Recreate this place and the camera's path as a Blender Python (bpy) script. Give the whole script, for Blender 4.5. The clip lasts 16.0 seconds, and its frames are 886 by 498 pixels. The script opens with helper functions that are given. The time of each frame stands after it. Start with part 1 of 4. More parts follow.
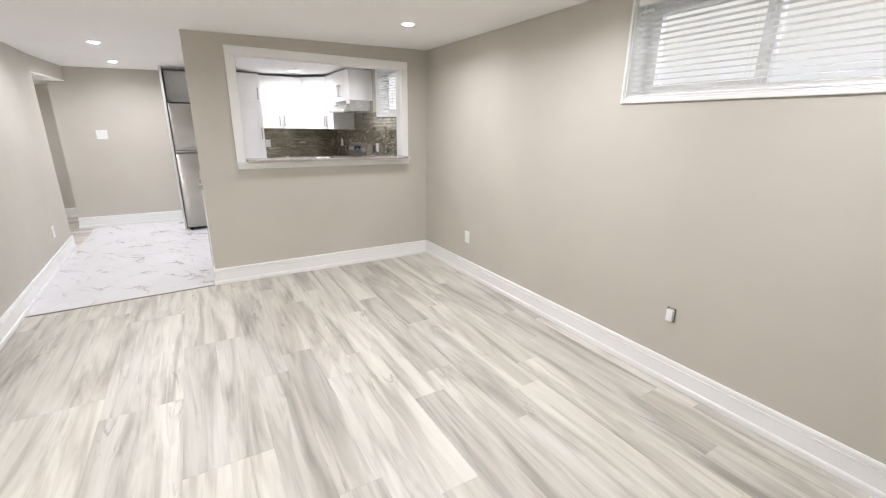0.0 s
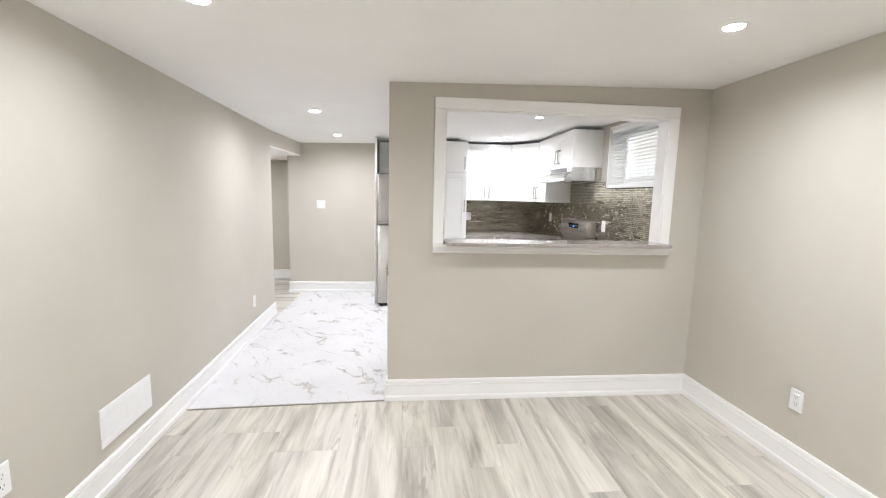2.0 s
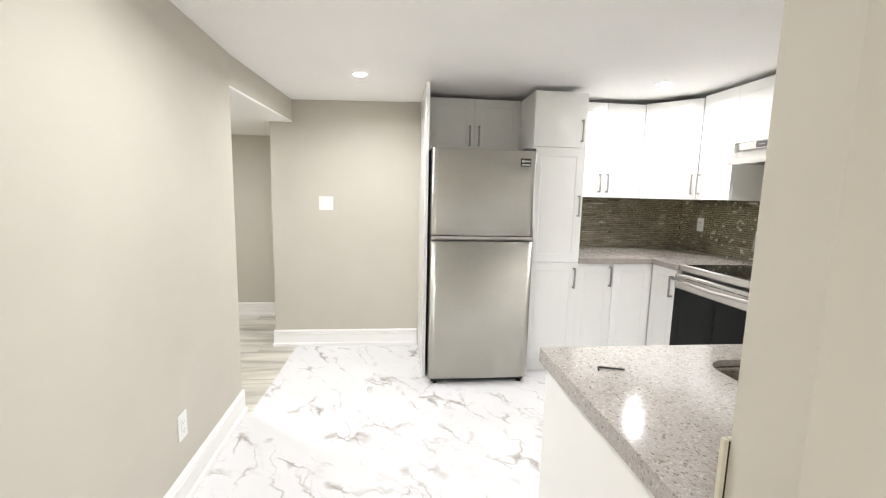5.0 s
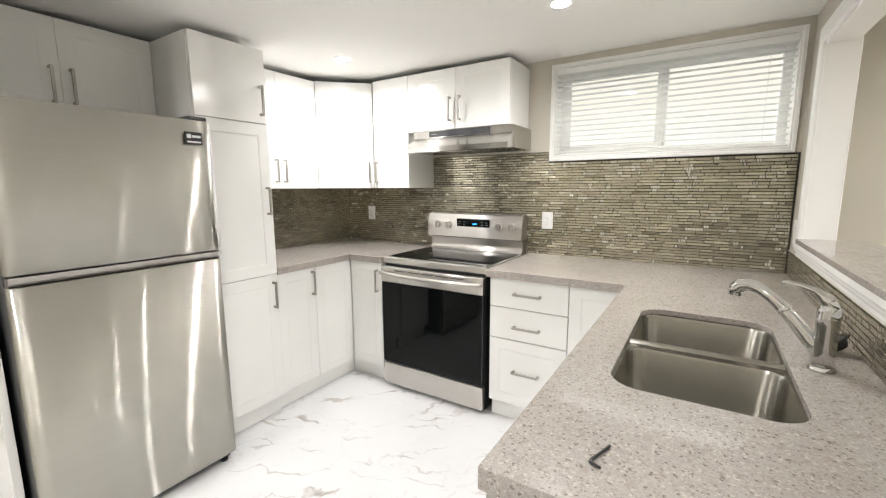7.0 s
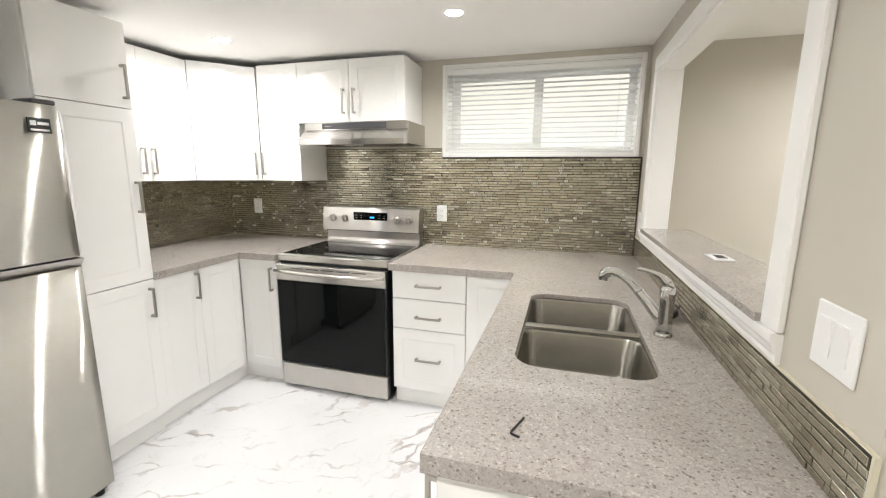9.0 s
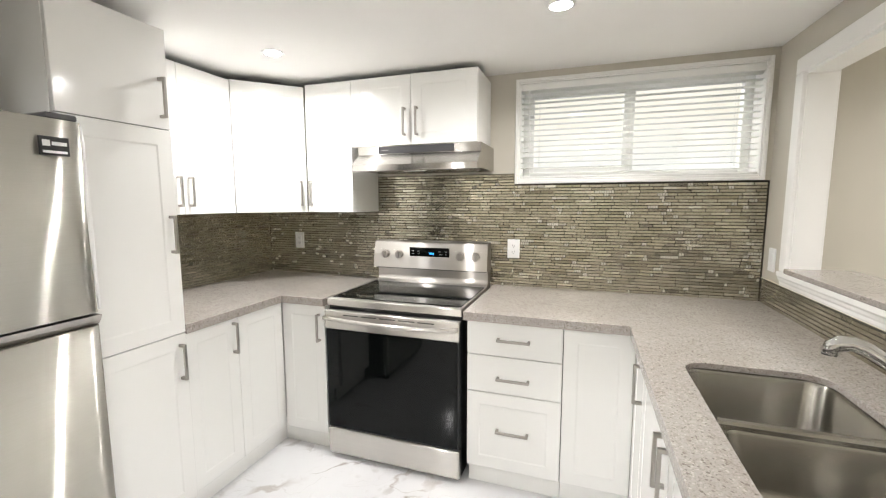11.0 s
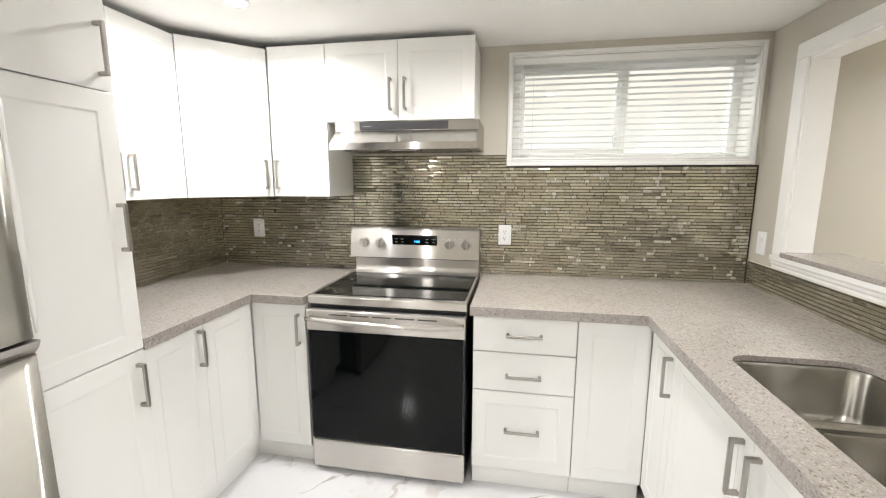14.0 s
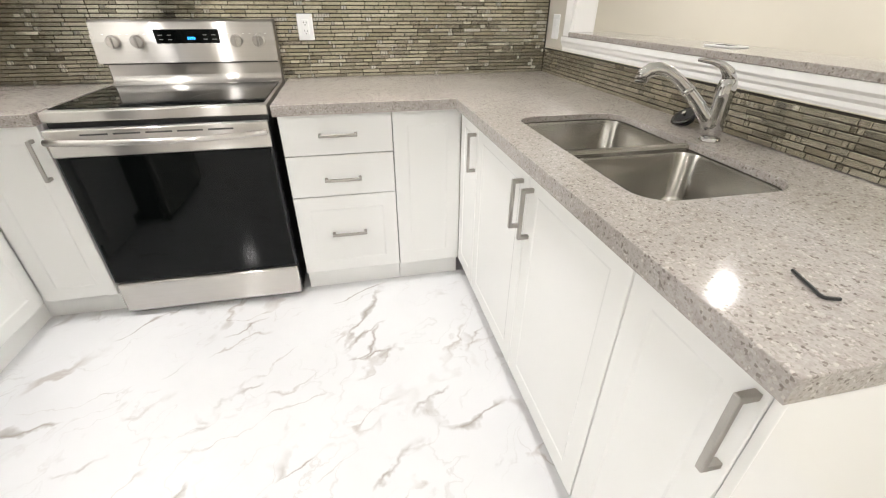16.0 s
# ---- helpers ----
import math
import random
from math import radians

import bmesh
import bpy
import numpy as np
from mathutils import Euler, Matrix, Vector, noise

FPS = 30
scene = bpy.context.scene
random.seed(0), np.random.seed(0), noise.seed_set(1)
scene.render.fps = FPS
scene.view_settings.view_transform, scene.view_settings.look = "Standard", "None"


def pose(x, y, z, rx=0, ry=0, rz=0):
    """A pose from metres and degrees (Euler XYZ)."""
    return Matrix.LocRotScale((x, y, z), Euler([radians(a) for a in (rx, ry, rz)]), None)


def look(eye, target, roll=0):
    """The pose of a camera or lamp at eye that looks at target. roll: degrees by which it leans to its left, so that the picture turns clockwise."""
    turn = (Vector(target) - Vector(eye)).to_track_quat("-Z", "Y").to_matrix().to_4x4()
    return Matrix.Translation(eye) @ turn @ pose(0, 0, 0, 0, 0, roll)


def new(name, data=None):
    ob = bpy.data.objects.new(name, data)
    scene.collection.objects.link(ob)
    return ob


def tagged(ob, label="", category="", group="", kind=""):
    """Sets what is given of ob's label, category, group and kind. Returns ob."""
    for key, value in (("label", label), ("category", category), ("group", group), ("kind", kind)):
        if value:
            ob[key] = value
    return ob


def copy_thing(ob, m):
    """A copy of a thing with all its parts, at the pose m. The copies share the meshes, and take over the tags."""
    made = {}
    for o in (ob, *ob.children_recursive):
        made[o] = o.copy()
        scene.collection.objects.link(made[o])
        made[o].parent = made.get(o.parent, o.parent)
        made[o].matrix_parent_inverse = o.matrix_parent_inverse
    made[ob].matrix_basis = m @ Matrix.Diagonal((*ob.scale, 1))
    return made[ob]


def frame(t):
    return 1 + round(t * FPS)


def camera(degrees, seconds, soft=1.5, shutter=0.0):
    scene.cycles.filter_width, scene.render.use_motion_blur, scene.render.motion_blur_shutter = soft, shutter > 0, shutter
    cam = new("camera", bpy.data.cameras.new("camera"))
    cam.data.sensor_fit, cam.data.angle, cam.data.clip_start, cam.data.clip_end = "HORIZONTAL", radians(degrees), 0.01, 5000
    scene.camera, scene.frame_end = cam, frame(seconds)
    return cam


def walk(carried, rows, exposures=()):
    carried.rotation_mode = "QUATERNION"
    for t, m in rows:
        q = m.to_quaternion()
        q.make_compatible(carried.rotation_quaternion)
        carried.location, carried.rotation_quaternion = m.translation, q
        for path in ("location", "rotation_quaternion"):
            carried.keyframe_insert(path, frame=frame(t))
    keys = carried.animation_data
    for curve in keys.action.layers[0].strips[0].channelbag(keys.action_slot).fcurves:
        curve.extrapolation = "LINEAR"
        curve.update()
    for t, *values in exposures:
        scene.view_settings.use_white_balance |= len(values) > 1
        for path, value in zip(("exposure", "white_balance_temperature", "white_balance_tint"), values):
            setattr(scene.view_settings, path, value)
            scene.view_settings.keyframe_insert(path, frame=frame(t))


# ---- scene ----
cam = camera(93.9, 16.0, soft=1.2)
PATH = [
    (0, (0.311, 0.025, 1.432), (1.295, 1.671, 0.863), 0.8),
    (0.5, (0.37, 0.299, 1.43), (0.977, 2.167, 1.058), 1.4),
    (1, (0.412, 0.633, 1.434), (0.781, 2.577, 1.142), 1.8),
    (1.5, (0.408, 1.01, 1.438), (0.702, 2.969, 1.16), 1.3),
    (2, (0.452, 1.405, 1.428), (0.645, 3.379, 1.169), 1.3),
    (2.5, (0.437, 1.803, 1.407), (0.548, 3.785, 1.168), 0.9),
    (3, (0.382, 2.226, 1.409), (0.48, 4.209, 1.167), 0.8),
    (3.5, (0.307, 2.65, 1.392), (0.334, 4.634, 1.143), 1.4),
    (5.8, (-0.201, 4.249, 1.354), (0.453, 6.118, 1.073), 1.1),
    (6, (-0.18, 4.349, 1.355), (0.631, 6.156, 1.081), 1.0),
    (6.5, (-0.151, 4.533, 1.353), (1.09, 6.081, 1.099), 1.1),
    (7, (-0.229, 4.647, 1.369), (1.445, 5.7, 1.073), -0.3),
    (7.5, (-0.35, 4.652, 1.406), (1.431, 5.494, 1.062), -0.4),
    (8, (-0.369, 4.634, 1.422), (1.477, 5.309, 1.048), -0.5),
    (8.2, (-0.367, 4.62, 1.426), (1.481, 5.278, 1.038), 0.1),
    (10.3, (-0.149, 4.99, 1.42), (1.792, 5.375, 1.129), -0.6),
    (10.5, (-0.112, 5.031, 1.405), (1.824, 5.435, 1.107), -0.3),
    (11, (-0.006, 5.128, 1.427), (1.872, 5.776, 1.201), -0.1),
    (11.5, (0.035, 5.176, 1.466), (1.817, 6.067, 1.298), 0.3),
    (12, (0.054, 5.217, 1.462), (1.75, 6.26, 1.273), 0.4),
    (12.5, (0.059, 5.355, 1.453), (1.714, 6.457, 1.238), 0.4),
    (13, (0.074, 5.481, 1.453), (1.796, 6.47, 1.212), 0.3),
    (13.5, (0.104, 5.502, 1.446), (1.958, 6.199, 1.172), 0.2),
    (14, (0.108, 5.476, 1.441), (2.052, 5.824, 1.124), 0.1),
    (14.5, (0.117, 5.43, 1.43), (2.081, 5.495, 1.055), 0.1),
    (15, (0.131, 5.447, 1.339), (2.009, 5.417, 0.652), 0.1),
    (15.5, (0.129, 5.399, 1.254), (1.88, 5.243, 0.301), -0.5),
    (16, (0.118, 5.367, 1.243), (1.799, 5.001, 0.223), 0.3),
]
EXPOSURES = [(0, -0.24, 6060, 17.0), (1.5, -0.07, 6010, 15.0), (3.7, -0.04, 6000, 13.5), (5.8, -0.02, 6450, 11.3), (16, -0.01, 6450, 11.3)]
walk(cam, [(t, look(eye, target, roll)) for t, eye, target, roll in PATH], EXPOSURES)


# ---- world, lights, exposure ----
def build_world():
    w = bpy.data.worlds.new("sky")
    scene.world = w
    w.use_nodes = True
    nt = w.node_tree
    sky = nt.nodes.new("ShaderNodeTexSky")
    sky.sky_type = "NISHITA"
    sky.sun_disc = False
    sky.sun_elevation, sky.sun_rotation = radians(38), radians(60)
    nt.links.new(sky.outputs[0], nt.nodes["Background"].inputs[0])
    nt.nodes["Background"].inputs[1].default_value = 0.10


build_world()
WALL_TOP = 2.20


def ceil_z(x):
    """Underside of the ceiling, which rises a little towards the window wall."""
    return 2.122 + 0.0235 * x


LAMP_SPREAD = radians(162)
LAMP_WATTS = 13.2
DAY_WATTS = 13.5
LAMP_COLOR = (1.0, 0.985, 0.955)


# ---- helpers of this scene ----
def link_bm(name, bm, mat, smooth=False):
    me = bpy.data.meshes.new(name)
    bmesh.ops.recalc_face_normals(bm, faces=bm.faces)
    bm.to_mesh(me)
    bm.free()
    if mat:
        me.materials.append(mat)
    if smooth:
        for p in me.polygons:
            p.use_smooth = True
    return me


def part(name, bm, mat, parent, label="", smooth=False):
    ob = new(name, link_bm(name, bm, mat, smooth))
    ob.parent = parent
    if label:
        ob["label"] = label
    return ob


def solid(name, bm, mat, label="", category="", kind="", group="", m=None, smooth=False):
    ob = new(name, link_bm(name, bm, mat, smooth))
    if m is not None:
        ob.matrix_basis = m
    return tagged(ob, label, category, group, kind)


def thing(name, m, label, category, group="", kind=""):
    ob = new(name)
    ob.empty_display_size = 0.1
    ob.matrix_basis = m
    return tagged(ob, label, category, group, kind)


def box(bm, x0, x1, y0, y1, z0, z1, bevel=0.0, seg=1):
    tmp = bmesh.new()
    bmesh.ops.create_cube(tmp, size=1.0)
    for v in tmp.verts:
        v.co = Vector((x0 + (v.co.x + 0.5) * (x1 - x0), y0 + (v.co.y + 0.5) * (y1 - y0), z0 + (v.co.z + 0.5) * (z1 - z0)))
    if bevel > 0:
        bmesh.ops.bevel(tmp, geom=tmp.edges[:], offset=bevel, segments=seg, affect="EDGES", profile=0.5)
    me = bpy.data.meshes.new("tmp")
    tmp.to_mesh(me)
    tmp.free()
    bm.from_mesh(me)
    bpy.data.meshes.remove(me)
    return bm


def boxed(*args, **kw):
    return box(bmesh.new(), *args, **kw)


def lathe(bm, profile, m=None, steps=24, caps=True):
    """Turn a profile of (radius, height) round the z axis, then place it by m."""
    rings = []
    for r, z in profile:
        ring = []
        for i in range(steps):
            a = 2 * math.pi * i / steps
            co = Vector((r * math.cos(a), r * math.sin(a), z))
            ring.append(bm.verts.new(m @ co if m is not None else co))
        rings.append(ring)
    for a, b in zip(rings, rings[1:]):
        for i in range(steps):
            j = (i + 1) % steps
            bm.faces.new((a[i], a[j], b[j], b[i]))
    if caps:
        bm.faces.new(rings[0])
        bm.faces.new(rings[-1])
    return bm


def tube(bm, points, radii, steps=14):
    """A round tube along points with a radius at each."""
    rings = []
    n = len(points)
    for k, (p, r) in enumerate(zip(points, radii)):
        a, b = points[max(k - 1, 0)], points[min(k + 1, n - 1)]
        d = (Vector(b) - Vector(a)).normalized()
        side = d.cross(Vector((0, 0, 1)))
        side = side.normalized() if side.length > 0.05 else d.cross(Vector((1, 0, 0))).normalized()
        up = side.cross(d).normalized()
        rings.append([bm.verts.new(Vector(p) + r * (math.cos(2 * math.pi * i / steps) * side + math.sin(2 * math.pi * i / steps) * up)) for i in range(steps)])
    for a, b in zip(rings, rings[1:]):
        for i in range(steps):
            j = (i + 1) % steps
            bm.faces.new((a[i], a[j], b[j], b[i]))
    bm.faces.new(rings[0])
    bm.faces.new(rings[-1])
    return bm


def extruded(bm, outline, x0, x1, axis="x"):
    """A closed outline of (u, v) pairs pushed along an axis: x gives (x, u, v), y gives (u, y, v), z gives (u, v, z)."""
    def at(u, v, w):
        return {"x": (w, u, v), "y": (u, w, v), "z": (u, v, w)}[axis]
    a = [bm.verts.new(at(u, v, x0)) for u, v in outline]
    b = [bm.verts.new(at(u, v, x1)) for u, v in outline]
    n = len(a)
    for i in range(n):
        j = (i + 1) % n
        bm.faces.new((a[i], a[j], b[j], b[i]))
    bm.faces.new(a)
    bm.faces.new(b)
    return bm


def round_rect(x0, x1, y0, y1, r, seg=6):
    pts = []
    for cx, cy, a0 in ((x1 - r, y1 - r, 0), (x0 + r, y1 - r, 90), (x0 + r, y0 + r, 180), (x1 - r, y0 + r, 270)):
        for i in range(seg + 1):
            a = radians(a0 + 90 * i / seg)
            pts.append((cx + r * math.cos(a), cy + r * math.sin(a)))
    return pts


def holed_slab(bm, outline, holes, z0, z1):
    """A slab with holes through it, from an outline and hole loops of (x, y)."""
    edges = []
    for loop in (outline, *holes):
        vs = [bm.verts.new((x, y, z1)) for x, y in loop]
        edges += [bm.edges.new((vs[i], vs[(i + 1) % len(vs)])) for i in range(len(vs))]
    made = bmesh.ops.triangle_fill(bm, use_beauty=True, use_dissolve=False, edges=edges)
    faces = [g for g in made["geom"] if isinstance(g, bmesh.types.BMFace)]
    low = bmesh.ops.extrude_face_region(bm, geom=faces)
    for g in low["geom"]:
        if isinstance(g, bmesh.types.BMVert):
            g.co.z = z0
    return bm


# ---- materials ----
def material(name, color, rough=0.5, metal=0.0, spec=0.5):
    m = bpy.data.materials.new(name)
    m.use_nodes = True
    b = m.node_tree.nodes["Principled BSDF"]
    b.inputs["Base Color"].default_value = (*color, 1)
    b.inputs["Roughness"].default_value = rough
    b.inputs["Metallic"].default_value = metal
    b.inputs["Specular IOR Level"].default_value = spec
    return m, m.node_tree, b


def coords(nt, scale=(1, 1, 1), kind="Object", rot=(0, 0, 0)):
    tc = nt.nodes.new("ShaderNodeTexCoord")
    mp = nt.nodes.new("ShaderNodeMapping")
    mp.inputs["Scale"].default_value = scale
    mp.inputs["Rotation"].default_value = rot
    nt.links.new(tc.outputs[kind], mp.inputs["Vector"])
    return mp.outputs["Vector"]


def world_coords(nt, scale=(1, 1, 1)):
    geo = nt.nodes.new("ShaderNodeNewGeometry")
    mp = nt.nodes.new("ShaderNodeMapping")
    mp.inputs["Scale"].default_value = scale
    nt.links.new(geo.outputs["Position"], mp.inputs["Vector"])
    return mp.outputs["Vector"]


def noise_tex(nt, vec, scale, detail=3.0, rough=0.55, distortion=0.0):
    n = nt.nodes.new("ShaderNodeTexNoise")
    n.inputs["Scale"].default_value = scale
    n.inputs["Detail"].default_value = detail
    n.inputs["Roughness"].default_value = rough
    n.inputs["Distortion"].default_value = distortion
    nt.links.new(vec, n.inputs["Vector"])
    return n.outputs["Fac"]


def ramp(nt, fac, stops, interp="LINEAR"):
    r = nt.nodes.new("ShaderNodeValToRGB")
    r.color_ramp.interpolation = interp
    els = r.color_ramp.elements
    while len(els) < len(stops):
        els.new(0.5)
    for e, (p, c) in zip(els, stops):
        e.position = p
        e.color = (*c, 1) if len(c) == 3 else c
    nt.links.new(fac, r.inputs["Fac"])
    return r.outputs["Color"]


def mixed(nt, fac, a, b, mode="MIX"):
    n = nt.nodes.new("ShaderNodeMix")
    n.data_type = "RGBA"
    n.blend_type = mode
    for key, val in (("Factor", fac), ("A", a), ("B", b)):
        sock = [s for s in n.inputs if s.name == key and (s.type == "VALUE" if key == "Factor" else s.type == "RGBA")][0]
        if isinstance(val, (int, float)):
            sock.default_value = val
        elif isinstance(val, tuple):
            sock.default_value = (*val, 1)
        else:
            nt.links.new(val, sock)
    return [s for s in n.outputs if s.type == "RGBA"][0]


def math_node(nt, op, a, b=0.0):
    n = nt.nodes.new("ShaderNodeMath")
    n.operation = op
    for i, v in enumerate((a, b)):
        if isinstance(v, (int, float)):
            n.inputs[i].default_value = v
        else:
            nt.links.new(v, n.inputs[i])
    return n.outputs[0]


def bump(nt, b, height, strength=0.2, dist=0.002):
    n = nt.nodes.new("ShaderNodeBump")
    n.inputs["Strength"].default_value = strength
    n.inputs["Distance"].default_value = dist
    nt.links.new(height, n.inputs["Height"])
    nt.links.new(n.outputs["Normal"], b.inputs["Normal"])


def painted(name, color, rough, grain=0.1, spread=0.04, spec=0.4):
    m, nt, b = material(name, color, rough, 0, spec)
    v = world_coords(nt)
    big = noise_tex(nt, v, 1.3, 3)
    lo = tuple(c * (1 - spread) for c in color)
    hi = tuple(min(1, c * (1 + spread)) for c in color)
    nt.links.new(ramp(nt, big, [(0.3, lo), (0.7, hi)]), b.inputs["Base Color"])
    fine = noise_tex(nt, v, 420, 2)
    bump(nt, b, fine, grain, 0.0006)
    r = ramp(nt, noise_tex(nt, v, 6, 3), [(0.3, (rough * 0.9,) * 3), (0.7, (min(1, rough * 1.1),) * 3)])
    nt.links.new(r, b.inputs["Roughness"])
    return m


WALL = painted("greige_wall_paint", (0.56, 0.529, 0.461), 0.62, 0.16)
CEILING = painted("white_ceiling_paint", (0.92, 0.91, 0.89), 0.8, 0.2, 0.02, 0.2)
TRIM = painted("white_trim_paint", (0.89, 0.885, 0.865), 0.35, 0.05, 0.02)
CABINET = painted("gloss_white_lacquer", (0.87, 0.868, 0.845), 0.14, 0.02, 0.015, 0.5)
PLATE = painted("white_plastic", (0.85, 0.85, 0.84), 0.3, 0.0, 0.01)
VINYL = painted("white_vinyl", (0.88, 0.88, 0.865), 0.35, 0.0, 0.02)


def blind_material():
    m, nt, b = material("white_blind_slat", (0.86, 0.86, 0.84), 0.4)
    t = nt.nodes.new("ShaderNodeBsdfTranslucent")
    t.inputs[0].default_value = (0.85, 0.86, 0.82, 1)
    mix = nt.nodes.new("ShaderNodeMixShader")
    mix.inputs[0].default_value = 0.55
    nt.links.new(b.outputs[0], mix.inputs[1])
    nt.links.new(t.outputs[0], mix.inputs[2])
    nt.links.new(mix.outputs[0], nt.nodes["Material Output"].inputs[0])
    return m


BLIND = blind_material()
DARK, _, _ = material("black_plastic", (0.012, 0.012, 0.013), 0.35)
RUBBER, _, _ = material("dark_rubber", (0.03, 0.03, 0.03), 0.7)
OLD_BOX = painted("brown_grey_box", (0.13, 0.12, 0.105), 0.6, 0.1, 0.15)
HOLE, _, _ = material("dark_slot", (0.02, 0.02, 0.02), 0.8)
GREY_PRINT, _, _ = material("grey_print", (0.35, 0.35, 0.35), 0.5)
LABEL_WHITE, _, _ = material("label_white", (0.8, 0.8, 0.8), 0.4)


def steel(name, color, rough, aniso, spread=0.03, upright=False, haze=0.0):
    """Brushed metal; its highlights stretch upright, across the level grain."""
    m = bpy.data.materials.new(name)
    m.use_nodes = True
    nt = m.node_tree
    nt.nodes.remove(nt.nodes["Principled BSDF"])
    g = nt.nodes.new("ShaderNodeBsdfAnisotropic")
    g.distribution = "GGX"
    v = world_coords(nt, (500, 500, 2) if upright else (1.5, 1.5, 700))
    n = noise_tex(nt, v, 1.0, 2)
    cloud = noise_tex(nt, world_coords(nt), 4.0, 3)
    lo = tuple(c * (1 - spread) for c in color)
    hi = tuple(min(1, c * (1 + spread)) for c in color)
    c = ramp(nt, n, [(0.3, lo), (0.7, hi)])
    c = mixed(nt, 1.0, c, ramp(nt, cloud, [(0.3, (0.96, 0.96, 0.96)), (0.7, (1.03, 1.03, 1.03))]), "MULTIPLY")
    nt.links.new(c, g.inputs["Color"])
    nt.links.new(ramp(nt, cloud, [(0.3, (rough * 0.92,) * 3), (0.7, (rough * 1.08,) * 3)]), g.inputs["Roughness"])
    g.inputs["Anisotropy"].default_value = -aniso
    tg = nt.nodes.new("ShaderNodeCombineXYZ")
    tg.inputs[0].default_value = 0.018
    tg.inputs[1].default_value = 0.012
    tg.inputs[2].default_value = 1.0
    nt.links.new(tg.outputs[0], g.inputs["Tangent"])
    last = g.outputs[0]
    if haze:
        # a wide soft lobe under the sharp one
        soft = nt.nodes.new("ShaderNodeBsdfAnisotropic")
        soft.distribution = "GGX"
        soft.inputs["Roughness"].default_value = 0.5
        soft.inputs["Anisotropy"].default_value = -0.5
        nt.links.new(c, soft.inputs["Color"])
        nt.links.new(tg.outputs[0], soft.inputs["Tangent"])
        mix = nt.nodes.new("ShaderNodeMixShader")
        mix.inputs[0].default_value = haze
        nt.links.new(last, mix.inputs[1])
        nt.links.new(soft.outputs[0], mix.inputs[2])
        last = mix.outputs[0]
    nt.links.new(last, nt.nodes["Material Output"].inputs[0])
    return m


STEEL_X = steel("brushed_steel", (0.56, 0.545, 0.52), 0.15, 0.7)
STEEL_Y = steel("brushed_steel_range", (0.66, 0.635, 0.60), 0.17, 0.78, haze=0.3)
STEEL_FRIDGE = steel("brushed_fridge_steel", (0.595, 0.575, 0.525), 0.165, 0.95, haze=0.46)
STEEL_SINK = steel("satin_sink_steel", (0.41, 0.395, 0.36), 0.25, 0.5, 0.02, True)
# darkened door steel: the shade inside the scoop is put into its colour
STEEL_GRIP = steel("shaded_grip_steel", (0.40, 0.38, 0.355), 0.3, 0.4)
NICKEL = steel("satin_nickel", (0.42, 0.40, 0.37), 0.34, 0.1)
BLACK_CHROME, _, _ = material("black_chrome", (0.07, 0.07, 0.07), 0.15, 0.9)
CHROME, _, _ = material("chrome", (0.64, 0.64, 0.635), 0.06, 1.0)
BLACK_GLASS, _, _ = material("black_glass", (0.003, 0.0038, 0.0036), 0.04, 0, 0.19)
CHARCOAL, _, _ = material("charcoal_panel", (0.06, 0.06, 0.065), 0.3)
FRIDGE_SIDE, _, _ = material("black_enamel_side", (0.012, 0.012, 0.013), 0.45)
HEX_STEEL, _, _ = material("black_oxide_steel", (0.03, 0.03, 0.03), 0.4, 0.6)


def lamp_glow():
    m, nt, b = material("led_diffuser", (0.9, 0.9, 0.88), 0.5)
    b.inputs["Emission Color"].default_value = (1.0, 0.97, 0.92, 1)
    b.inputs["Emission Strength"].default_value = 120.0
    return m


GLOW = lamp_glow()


def display_glow():
    m, nt, b = material("blue_display", (0.0, 0.05, 0.1), 0.4)
    b.inputs["Emission Color"].default_value = (0.03, 0.35, 1.0, 1)
    b.inputs["Emission Strength"].default_value = 3.0
    return m


DISPLAY = display_glow()


def quartz(name, base, rough=0.085):
    m, nt, b = material(name, base, rough)
    v = world_coords(nt)
    def cells(scale, stops, channel):
        vor = nt.nodes.new("ShaderNodeTexVoronoi")
        vor.inputs["Scale"].default_value = scale
        nt.links.new(v, vor.inputs["Vector"])
        sep = nt.nodes.new("ShaderNodeSeparateColor")
        nt.links.new(vor.outputs["Color"], sep.inputs[0])
        return ramp(nt, sep.outputs[channel], stops, "CONSTANT")
    fine = cells(330, [(0.0, (0.80, 0.78, 0.77)), (0.12, (0.95, 0.94, 0.94)), (0.4, (1.0, 1.0, 1.0)), (0.85, (1.07, 1.07, 1.07))], 0)
    chips = cells(230, [(0.0, (0.58, 0.55, 0.53)), (0.05, (0.93, 0.92, 0.91)), (0.3, (1.0, 1.0, 1.0)), (0.945, (1.24, 1.23, 1.22))], 1)
    big = cells(80, [(0.0, (0.90, 0.885, 0.88)), (0.12, (1.0, 1.0, 1.0)), (0.93, (1.07, 1.065, 1.06))], 2)
    c = mixed(nt, 1.0, mixed(nt, 1.0, fine, chips, "MULTIPLY"), big, "MULTIPLY")
    c = mixed(nt, 1.0, c, base, "MULTIPLY")
    cloud = ramp(nt, noise_tex(nt, v, 3, 4), [(0.3, (0.94, 0.93, 0.92)), (0.7, (1.05, 1.05, 1.05))])
    nt.links.new(mixed(nt, 1.0, c, cloud, "MULTIPLY"), b.inputs["Base Color"])
    nt.links.new(ramp(nt, noise_tex(nt, v, 40, 3), [(0.3, (rough * 0.7,) * 3), (0.7, (rough * 1.5,) * 3)]), b.inputs["Roughness"])
    return m


